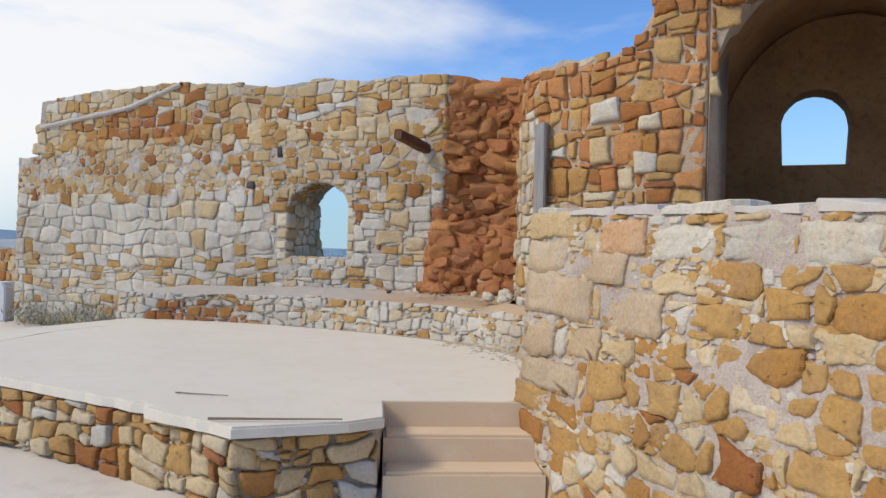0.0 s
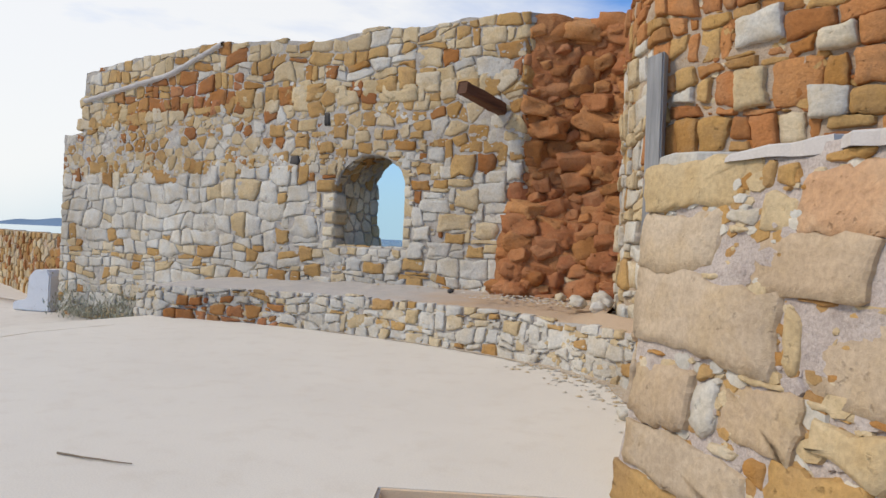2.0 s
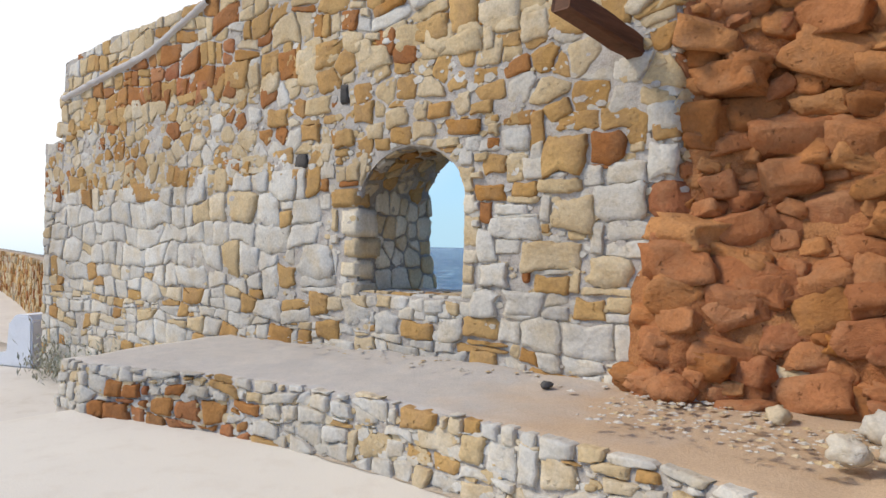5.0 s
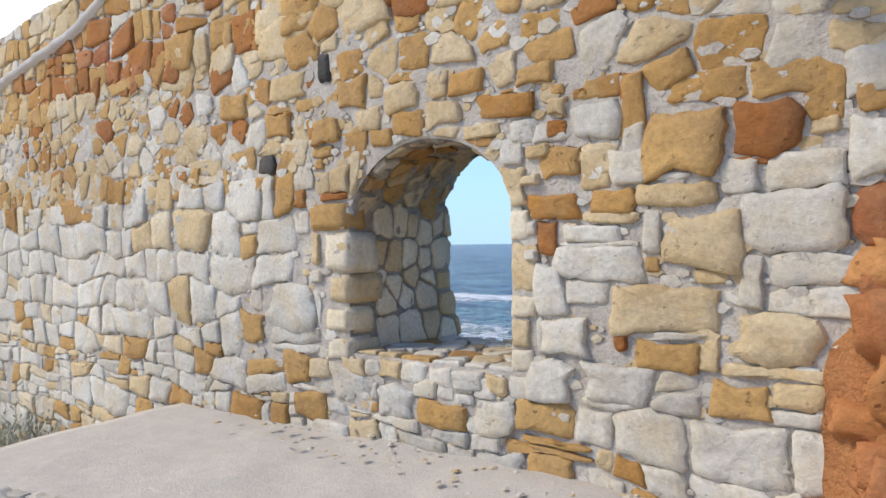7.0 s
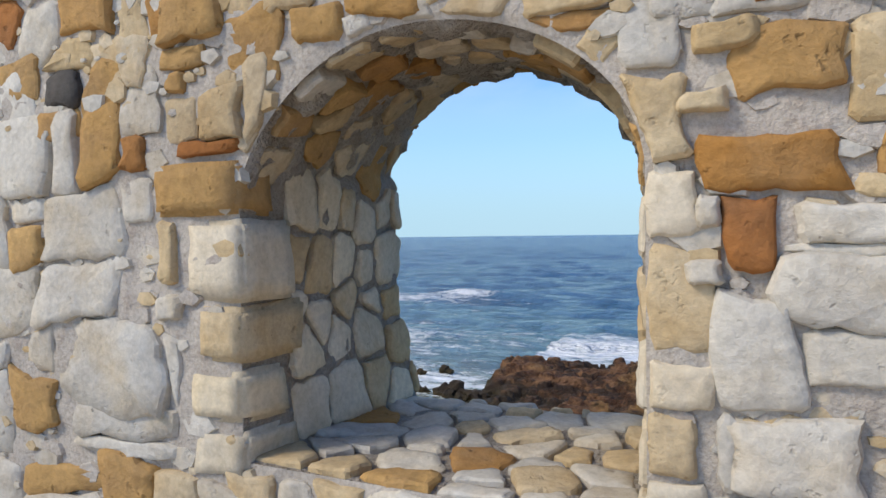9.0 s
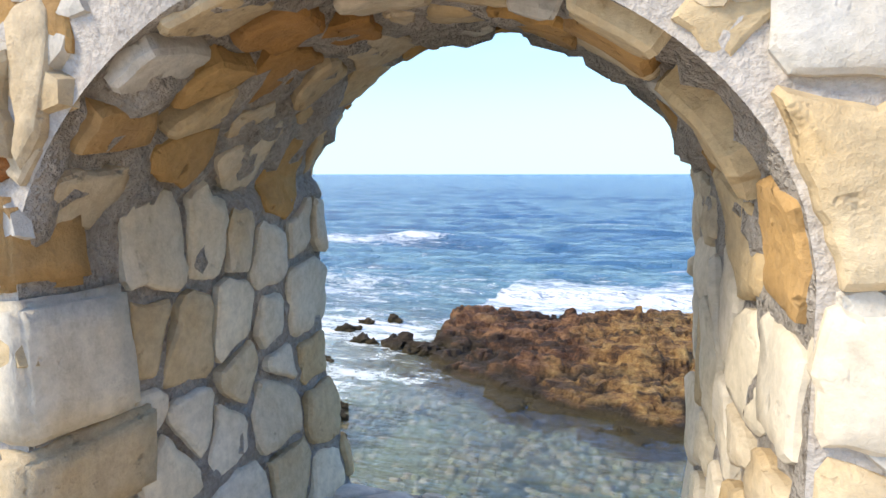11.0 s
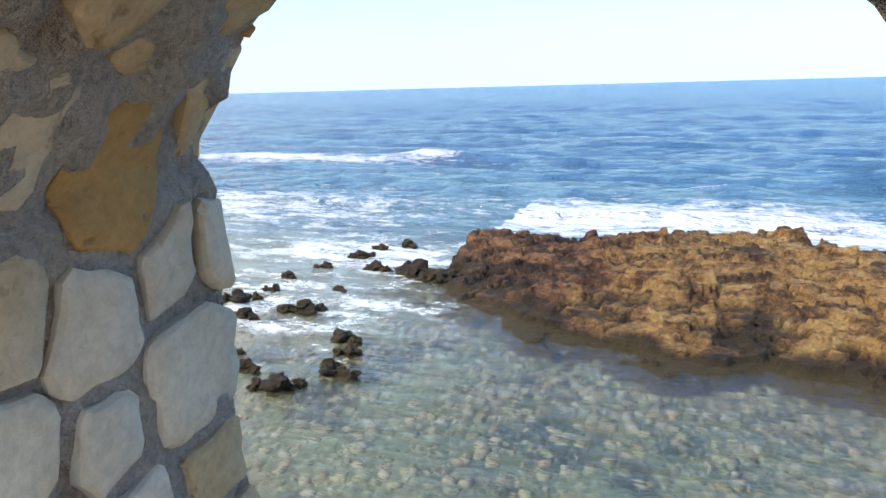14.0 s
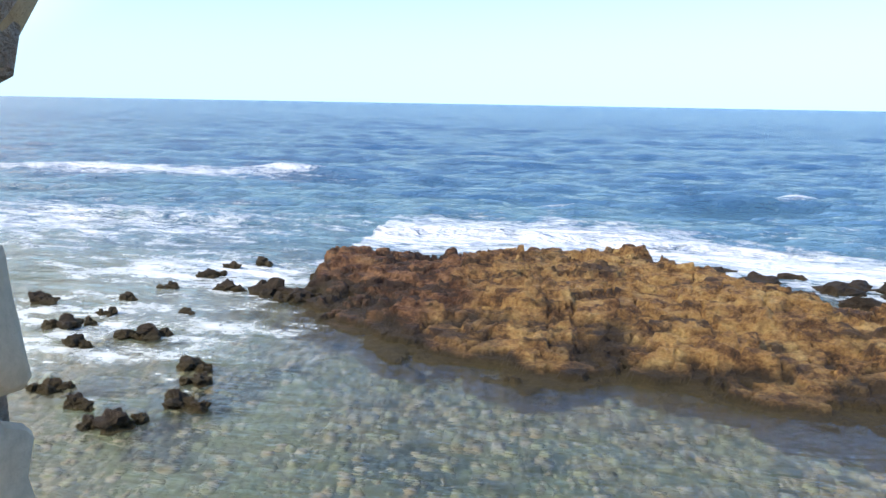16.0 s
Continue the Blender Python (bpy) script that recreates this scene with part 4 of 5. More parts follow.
# ---- the east wall beside the breach, up to the vault ----
east_line = [(3.42, 0.35), (3.52, -0.35), (3.78, -0.95), (4.05, -1.32), (4.6, -1.62), (5.2, -1.84), (5.68, -1.98)]
east_face = Face(east_line)


def east_top(u):
    h = 3.1 - 0.18 * u / 1.9 if u < 1.9 else 2.92 - 0.05 * (u - 1.9)
    if u > 2.88:
        h += 1.5 * (u - 2.88)
    return h + 0.05 * rough(u, 2, 0, 4)


east = slab_wall("wall_east", east_face, lambda u: -0.5, east_top, 0.5, warm_mortar, 0.06, 0.02, "ochre rubble stone wall with a ragged top")


def east_stones():
    L = east_face.length
    marks = [(L - 0.52, 1.84, 0.24, 0.2, pale_stone), (L - 0.98, 1.98, 0.22, 0.26, cream_stone), (L - 0.95, 2.36, 0.30, 0.2, pale_stone)]
    out = [(block(u, v, w, h, 0.2), m, 0.002, 0.06) for u, v, w, h, m in marks]
    for poly, (u, v) in rubble(0, L, 0.3, 4.7, lambda u, v: (0.20, 0.15), lambda u, v: 0.25, 0.42):
        if v > east_top(u) + 0.02 or any(abs(u - a) < 0.5 * w and abs(v - b) < 0.5 * h for a, b, w, h, _ in marks):
            continue
        for c in ((-1, 0, 0.0), (1, 0, L)):
            poly = clip(poly, *c)
        if len(poly) < 3:
            continue
        if u < 1.75:
            mat = pick([(pale_stone, 6), (cream_stone, 5), (ochre_stone, 1)]) if v < 2.5 else pick([(red_stone, 1.5), (orange_stone, 5), (ochre_stone, 2)])
        else:
            mat = pick([(ochre_stone, 6), (orange_stone, 3), (rust_stone, 2), (cream_stone, 1.5), (pale_stone, 0.3)] if v < 2.3 else [(ochre_stone, 5), (orange_stone, 4), (rust_stone, 3), (cream_stone, 1)])
        out.append((poly, mat, rng.choice((0.002, 0.006, 0.012, 0.02)), rng.uniform(0.015, 0.06)))
    lay(east, east_face, out)
    chinks(east, east_face, 0.05, L - 0.05, 0.4, 3.4, 1500, [ochre_stone, rust_stone, cream_stone], lambda u, v: v < east_top(u) - 0.05)


east_stones()


# ---- the vaulted chamber behind the retaining wall ----
def vault():
    xa, xb, spring, rise, y0, y1 = 5.70, 8.1, 2.3, 1.35, -1.97, 0.25
    n, m = 28, 10
    cx, rx = (xa + xb) / 2, (xb - xa) / 2
    line = [(xa, 1.2)] + [(cx - rx * math.cos(math.pi * k / n), spring + rise * math.sin(math.pi * k / n)) for k in range(n + 1)] + [(xb, 1.2)]
    verts, faces = [], []
    for j in range(m + 1):
        y = y0 + (y1 - y0) * j / m
        for x, z in line:
            k = 0.03 * rough(x, y, z, 3)
            verts.append(Vector((x + k, y, z + k)))
    w = len(line)
    for j in range(m):
        for i in range(w - 1):
            a = j * w + i
            faces.append((a, a + 1, a + 1 + w, a + w))
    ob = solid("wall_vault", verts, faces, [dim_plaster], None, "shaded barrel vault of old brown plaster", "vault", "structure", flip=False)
    md = ob.modifiers.new("thick", "SOLIDIFY")
    md.thickness, md.offset = 0.04, 1.0
    # the back wall with an arched opening to the sky
    hole = [(6.33, 2.05), (6.30, 2.51)] + [(6.64 - 0.34 * math.cos(math.pi * k / 12), 2.51 + 0.36 * math.sin(math.pi * k / 12)) for k in range(1, 12)] + [(6.98, 2.51), (6.97, 2.05)]
    bm = bmesh.new()
    rows = []
    for y in (y1 - 0.02, y1 + 0.4):
        rows.append(([bm.verts.new((x, y, z)) for x, z in line], [bm.verts.new((x + 0.015 * rough(x, y, z, 9), y, z)) for x, z in hole]))
    for (o, h), back in zip(rows, (False, True)):
        es = [bm.edges.new((o[k], o[(k + 1) % len(o)])) for k in range(len(o))] + [bm.edges.new((h[k], h[(k + 1) % len(h)])) for k in range(len(h))]
        bmesh.ops.triangle_fill(bm, edges=es, use_beauty=True)
    (o0, h0), (o1, h1) = rows
    for k in range(len(h0)):
        j = (k + 1) % len(h0)
        bm.faces.new((h0[k], h0[j], h1[j], h1[k]))
    bmesh.ops.recalc_face_normals(bm, faces=bm.faces)
    me = bpy.data.meshes.new("wall_vault_back")
    bm.to_mesh(me)
    bm.free()
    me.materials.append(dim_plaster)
    back = new("wall_vault_back", me)
    tagged(back, "dim plastered end wall with an arched window", "wall", "", "structure")
    # masonry over and beside the vault's mouth
    bm = bmesh.new()
    prof = [(5.70, 1.2)] + line[1:-1] + [(8.1, 1.2), (9.4, 1.2), (9.4, 5.4), (6.0, 5.4), (5.68, 4.6)]
    a = [bm.verts.new((x, -2.0, z)) for x, z in prof]
    b = [bm.verts.new((x, -1.5, z)) for x, z in prof]
    for vs in (a, b):
        bmesh.ops.triangle_fill(bm, edges=[bm.edges.new((vs[k], vs[(k + 1) % len(vs)])) for k in range(len(vs))], use_beauty=True)
    for k in range(len(a)):
        j = (k + 1) % len(a)
        bm.faces.new((a[k], a[j], b[j], b[k]))
    bmesh.ops.recalc_face_normals(bm, faces=bm.faces)
    me = bpy.data.meshes.new("wall_vault_front")
    bm.to_mesh(me)
    bm.free()
    me.materials.append(warm_mortar)
    front = tagged(new("wall_vault_front", me), "rubble masonry round the mouth of the vault", "wall", "", "structure")
    face = Face([(5.70, -2.0), (9.4, -2.0)])
    out = []
    for poly, (u, v) in rubble(0, 3.7, 1.25, 5.3, lambda u, v: (0.22, 0.16), lambda u, v: 0.2, 0.3):
        x = u + 5.70
        f = min(1.0, abs(x - cx) / rx)
        inside = x < xb and v < spring + rise * math.sqrt(1 - f * f) + 0.06
        if inside or (x < 6.0 and v > 4.5 + 2.5 * (x - 5.7)):
            continue
        out.append((clip(poly, -1, 0, 0.0), pick([(ochre_stone, 5), (rust_stone, 4), (cream_stone, 3)]), rng.uniform(0.0, 0.012), rng.uniform(0.02, 0.06)))
    lay(front, face, [s for s in out if len(s[0]) > 2], most=120)


vault()

# ---- the retaining wall with its large corner blocks ----
pier_line = [(4.98, -1.95), (4.82, -2.75), (4.64, -3.70), (5.35, -4.38), (6.2, -5.19), (7.2, -6.15), (8.4, -7.3)]
pier_face = Face(pier_line, 0.07)
corner_u = pier_face.s[2]
pier_top = lambda u: 1.29 - 0.03 * max(0, u - corner_u) + 0.012 * rough(u, 0, 0, 6)
pier = slab_wall("wall_retaining", pier_face, lambda u: -0.7, pier_top, 0.42, pink_mortar, 0.06, 0.015, "retaining wall of ochre boulders and pale corner blocks", coping_mat)


# the retaining wall's large stones: along it from the corner, up, width, height
CORNER = [(0.33, 1.18, 0.62, 0.17), (1.02, 1.11, 0.44, 0.19), (0.24, 0.99, 0.45, 0.20), (0.79, 0.93, 0.60, 0.165), (0.41, 0.735, 0.80, 0.27), (1.15, 0.71, 0.55, 0.24), (0.22, 0.46, 0.42, 0.23), (0.72, 0.48, 0.36, 0.20), (0.36, 0.25, 0.70, 0.17), (0.21, 0.07, 0.40, 0.17)]
ROUND = [(1.50, 1.06, 0.38, 0.20), (1.96, 1.08, 0.36, 0.18), (2.34, 1.07, 0.34, 0.15), (1.46, 0.87, 0.30, 0.14), (1.82, 0.90, 0.34, 0.14), (2.14, 0.82, 0.24, 0.12), (1.76, 0.73, 0.27, 0.12), (2.08, 0.58, 0.27, 0.14), (2.40, 0.68, 0.22, 0.11), (1.05, 0.50, 0.28, 0.13), (0.96, 0.31, 0.32, 0.18),
         (1.08, 0.12, 0.34, 0.15), (1.96, 0.13, 0.30, 0.18), (1.97, 0.42, 0.20, 0.14), (0.58, 0.07, 0.30, 0.15), (2.33, 0.22, 0.27, 0.13), (0.25, -0.13, 0.30, 0.16), (0.62, -0.12, 0.34, 0.15), (1.45, 0.30, 0.26, 0.15), (1.50, 0.55, 0.24, 0.15), (1.45, -0.05, 0.28, 0.14)]


def pier_stones():
    c, L = corner_u, pier_face.length
    out, boxes = [], []
    for k, (u, v, w, h) in enumerate(CORNER):
        mat = ochre_stone if k == 9 else orange_block if k == 1 else cream_stone if k == 0 else block_stone
        out.append((block(c + u, v, w, h, 0.22), mat, 0.004, rng.uniform(0.018, 0.028)))
        boxes.append((c + u, v, w, h))
        if u < 0.5:
            out.append((block(c - 0.22, v, 0.42, h, 0.06), block_stone, 0.005, 0.026))
            boxes.append((c - 0.22, v, 0.43, h))
    for k, (u, v, w, h) in enumerate(ROUND):
        mat = pale_stone if k < 3 else pick([(ochre_stone, 6), (cream_stone, 3), (rust_stone, 0.7)])
        out.append((block(c + u, v, w, h, 0.5), mat, 0.004, rng.uniform(0.016, 0.03)))
        boxes.append((c + u, v, w, h))
    seeds = courses(0, L, -0.55, 1.22, lambda u, v: (0.17, 0.125), 0.4)
    for poly, (u, z, _) in zip(packed(seeds, 0.19, 1.2), seeds):
        if len(poly) < 3:
            continue
        poly = clip(poly, 0, 1, pier_top(u) - 0.03)
        poly = clip(poly, -1, 0, -(c + 0.008)) if u > c else clip(poly, 1, 0, c - 0.008)
        poly = around(poly, boxes) if len(poly) > 2 else None
        if not poly:
            continue
        mat = pick([(ochre_stone, 7), (cream_stone, 5), (rust_stone, 0.8), (pale_stone, 1.6)])
        out.append((poly, mat, rng.choice((0.002, 0.006, 0.012, 0.02)), rng.uniform(0.014, 0.03)))
    def dist(s):
        return abs(sum(q[0] for q in s[0]) / len(s[0]) - c - 0.8)
    lay(pier, pier_face, sorted(out, key=dist))
    chinks(pier, pier_face, c + 0.05, L - 0.1, -0.5, 1.2, 5200, [cream_stone, ochre_stone, pale_stone, pink_mortar])


def pier_coping():
    """Thin flat stones bedded on the retaining wall's top."""
    top = lambda u, v, d=0.0: pier_face(u, pier_top(u), 0.03 - v) + Vector((0, 0, d))
    out = []
    for poly, (u, v) in rubble(corner_u, pier_face.length - 0.1, 0.0, 0.42, lambda u, v: (0.42, 0.22), lambda u, v: 0.1, 0.2):
        poly = clip(clip(poly, 0, -1, 0.0), -1, 0, -corner_u)
        if len(poly) > 2:
            out.append((poly, pick([(coping_mat, 5), (pale_stone, 2), (cream_stone, 1)]), rng.uniform(0.004, 0.014), rng.uniform(0.006, 0.016)))
    lay(pier, top, out, name="coping_stone")


pier_stones()
pier_coping()


# the floor of the vault behind the coping
def chamber_floor():
    ring = [(4.98, -1.95), (4.9, -3.4), (5.6, -4.4), (7.2, -5.9), (9.4, -7.5), (9.4, 0.6), (5.3, 0.6)]
    n = len(ring)
    verts = [(x, y, 1.20) for x, y in ring] + [(x, y, 0.9) for x, y in ring]
    faces = [tuple(range(n)), tuple(range(2 * n - 1, n - 1, -1))] + [(k, (k + 1) % n, n + (k + 1) % n, n + k) for k in range(n)]
    solid("floor_vault", verts, faces, [coping_mat], None, "raised earth and mortar floor before the vault", "floor", "structure", False)


chamber_floor()


# ---- the ledge along the wall ----
LEDGE_RED = (0.55, 2.0)
ledge_line = [(-1.75, -1.50), (-1.3, -1.52), (-0.7, -1.35), (-0.1, -1.17), (0.6, -1.05), (1.3, -1.02), (2.0, -1.02), (2.7, -1.10), (3.4, -1.28), (3.95, -1.60), (4.4, -2.1), (4.84, -2.85)]
ledge_face = Face(ledge_line, 0.1)


def ledge_z(u):
    return 0.31 + 0.06 * min(1, u / 3.0) + 0.02 * rough(u, 7, 0, 3)


def ledge():
    nu, nv = 90, 12
    verts, faces = [], []
    for i in range(nu + 1):
        u = ledge_face.length * i / nu
        b = ledge_face(u, ledge_z(u))
        for j in range(5):
            v = -0.1 + (ledge_z(u) + 0.1) * j / 4
            verts.append(ledge_face(u, v, 0.01 * rough(u, v, 0, 9)))
        yb = 0.02 if b.x < 3.4 else min(0.02, -1.2 - (b.x - 3.4) * 0.5)
        xb = b.x if b.x < 3.4 else b.x + 0.25
        for j in range(1, nv + 1):
            g = j / nv
            x, y = b.x + (xb - b.x) * g, b.y + (yb + 0.05 - b.y) * g
            back = 0.45 - 0.08 * min(1, max(0, 0.6 - b.x) / 2)
            z = ledge_z(u) + (back - ledge_z(u)) * min(1, g * 1.2) + 0.018 * rough(x, y, 0, 3) + 0.008 * rough(x, y, 0, 11)
            verts.append(Vector((x, y, z)))
    row = 5 + nv
    for i in range(nu):
        for j in range(row - 1):
            a = i * row + j
            faces.append((a, a + row, a + row + 1, a + 1))
    index = [0 if (k % (row - 1)) < 4 else 1 for k in range(len(faces))]
    b = len(verts)
    end = list(range(row))
    verts.append(Vector((-1.75, 0.07, -0.1)))
    faces.append(tuple(end + [b]))
    index.append(0)
    return solid("ledge", verts, faces, [mortar, sandy_top], None, "low stone ledge with a sandy top along the wall", "ledge", "structure", True, index)


ledge_ob = ledge()


def ledge_stones():
    L = ledge_face.length
    out = []
    for poly, (u, v) in rubble(0, L, -0.02, 0.36, lambda u, v: (0.17, 0.085), lambda u, v: 0.15, 0.6):
        for c in ((-1, 0, 0.0), (1, 0, L), (0, 1, ledge_z(u) + 0.02), (0, -1, 0.03)):
            poly = clip(poly, *c)
        if len(poly) < 3:
            continue
        reddish = LEDGE_RED[0] < u < LEDGE_RED[1]
        mat = pick([(rust_stone, 4), (red_stone, 3), (pale_stone, 2)]) if reddish and v < 0.24 else pick([(pale_stone, 10), (cream_stone, 2), (ochre_stone, 1.3)])
        out.append((poly, mat, rng.choice((0.003, 0.008, 0.014, 0.022)), rng.uniform(0.010, 0.034)))
    lay(ledge_ob, ledge_face, out)
    chinks(ledge_ob, ledge_face, 0.05, L - 0.05, 0.0, 0.3, 900, [pale_stone, cream_stone, pale_stone])


ledge_stones()


# ---- terrace, steps and ground ----
def sheet(name, ring, z, thick, mat, label, category, bumpy=0.0, kind="structure", rounded=0.012):
    bm = bmesh.new()
    f = bm.faces.new([bm.verts.new((x, y, z)) for x, y in ring])
    bmesh.ops.recalc_face_normals(bm, faces=[f])
    if f.normal.z < 0:
        f.normal_flip()
    got = bmesh.ops.extrude_face_region(bm, geom=[f])
    for v in got["geom"]:
        if isinstance(v, bmesh.types.BMVert):
            v.co.z -= thick
    bmesh.ops.recalc_face_normals(bm, faces=bm.faces)
    if rounded:
        es = [e for e in bm.edges if all(abs(v.co.z - z) < 1e-4 for v in e.verts)]
        bmesh.ops.bevel(bm, geom=es, offset=rounded, segments=2, affect="EDGES")
    me = bpy.data.meshes.new(name)
    bm.to_mesh(me)
    bm.free()
    me.materials.append(mat)
    return tagged(new(name, me), label, category, "", kind)


STEP_L, STEP_R = Vector((3.88, -4.21)), Vector((4.62, -3.79))
E_DIR = (STEP_R - STEP_L).normalized()
F_DIR = Vector((E_DIR.y, -E_DIR.x))
SLAB_CORNER = STEP_L + F_DIR * 0.44
def worn(ring):
    """A slab's outline with a chipped, uneven edge."""
    out = []
    for k, a in enumerate(ring):
        b = ring[(k + 1) % len(ring)]
        n = max(1, int(math.hypot(b[0] - a[0], b[1] - a[1]) / 0.09))
        for i in range(n):
            x, y = a[0] + (b[0] - a[0]) * i / n, a[1] + (b[1] - a[1]) * i / n
            j = 0.022 if i and not (x > 3.6 and y < -3.6) else 0.0
            out.append((x + j * rough(x, y, 0, 7), y + j * rough(x, y, 4, 7)))
    return out


terrace_ring = [(4.75, -0.5), (-0.95, -0.5), (-1.0, -1.5), (-0.90, -2.4), (-0.86, -3.1), (-0.56, -3.87), (0.1, -4.6), (0.5, -4.93), (1.15, -4.98), (2.73, -5.07), (2.74, -5.14),
                (3.50, -5.24), (3.98, -4.80), (SLAB_CORNER.x, SLAB_CORNER.y), (STEP_L.x, STEP_L.y), (STEP_R.x, STEP_R.y), (4.75, -3.4)]
sheet("floor_terrace", worn(terrace_ring), TERRACE, 0.065, concrete, "pale smooth concrete terrace slab", "terrace")
strip_ring = [(-0.97, -1.5), (-1.42, -1.5), (-1.38, -3.0), (-1.02, -4.1), (-0.2, -5.0), (0.08, -4.63), (-0.575, -3.87), (-0.875, -3.1), (-0.915, -2.4)]
sheet("floor_kerb", strip_ring, TERRACE - 0.004, 0.11, concrete, "narrow concrete margin beyond a dark joint", "kerb")
core_ring = [(4.7, -0.6), (-1.34, -0.6), (-1.34, -3.0), (-0.98, -4.08), (-0.2, -4.9), (0.5, -4.87), (1.15, -4.92), (2.75, -5.02), (3.46, -5.16), (3.92, -4.74), (SLAB_CORNER.x - 0.05, SLAB_CORNER.y + 0.01),
             (STEP_L.x - 0.02, STEP_L.y + 0.05), (STEP_R.x, STEP_R.y + 0.06), (4.7, -3.4)]
core = sheet("terrace_core", core_ring, TERRACE - 0.066, 0.75, mortar, "rubble base under the terrace slab", "wall", rounded=0)
core_face = Face([(-0.98, -4.08), (-0.2, -4.9), (0.5, -4.88), (1.15, -4.93), (2.75, -5.03), (3.46, -5.17), (3.93, -4.74), (SLAB_CORNER.x - 0.04, SLAB_CORNER.y)])


def core_stones():
    L = core_face.length
    out = []
    for poly, (u, v) in rubble(0, L, -0.53, -0.05, lambda u, v: (0.19, 0.15), lambda u, v: 0.35, 0.5):
        for c in ((-1, 0, 0.0), (1, 0, L), (0, 1, -0.07), (0, -1, 0.53)):
            poly = clip(poly, *c)
        if len(poly) > 2:
            out.append((poly, pick([(ochre_stone, 6), (rust_stone, 1.5), (cream_stone, 4), (pale_stone, 1.5), (red_stone, 0.4)]), rng.uniform(0.003, 0.016), rng.uniform(0.025, 0.06)))
    lay(core, core_face, out)
    chinks(core, core_face, 0.05, L - 0.05, -0.48, -0.1, 900, [pale_stone, cream_stone, ochre_stone])


core_stones()


def steps():
    holder = tagged(new("steps"), "three worn tan concrete steps up to the terrace", "steps", "", "structure")
    for k in range(2):
        a, b = 0.22 * k - 0.03, 0.22 * (k + 1)
        z = TERRACE - (k + 1) / 6
        ring = [STEP_L + F_DIR * a - E_DIR * 0.0, STEP_R + F_DIR * a + E_DIR * 0.14, STEP_R + F_DIR * b + E_DIR * 0.14, STEP_L + F_DIR * b]
        ob = sheet("step", [(p.x, p.y) for p in ring], z, 0.45, step_concrete, "", "", rounded=0.02, kind="")
        ob.parent = holder
    # the plastered riser under the slab's edge
    r = [STEP_L, STEP_R + E_DIR * 0.14, STEP_R + E_DIR * 0.14 - F_DIR * 0.05, STEP_L - F_DIR * 0.05]
    r = [p + F_DIR * 0.004 for p in r]
    ob = sheet("riser", [(p.x, p.y) for p in r], TERRACE - 0.004, 0.4, step_concrete, "", "", rounded=0, kind="")
    ob.parent = holder


steps()


def ground():
    xs = [-400, -120, -40, -20, -12, -8, -6] + [-5 + 0.5 * k for k in range(33)] + [12, 16, 25, 50, 150, 400]
    ys = [-400, -150, -60, -30, -20, -14] + [-11 + 0.5 * k for k in range(24)]
    verts, faces = [], []
    for x in xs:
        for y in ys:
            verts.append((x, y, GROUND + 0.01 * rough(x, y, 0, 1.3)))
    w = len(ys)
    for i in range(len(xs) - 1):
        for j in range(w - 1):
            a = i * w + j
            faces.append((a, a + w, a + w + 1, a + 1))
    b = len(verts)
    n = len(xs)
    verts += [(x, 0.52, -4.2) for x in xs]
    for i in range(n - 1):
        faces.append(((i + 1) * w - 1, (i + 2) * w - 1, b + i + 1, b + i))
    sheet("ground_far", [(-5.97, 0.45), (-5.97, 1.0), (-9.2, 1.6), (-16, 3.6), (-40, 9.5), (-60, 14), (-60, 0.45)], GROUND - 0.012, 3.4, ground_concrete, "dusty ground beyond the end of the sea wall", "ground", rounded=0)
    solid("ground", verts, faces, [ground_concrete], None, "pale dusty concrete ground below the terrace", "ground", "structure", flip=False)


ground()


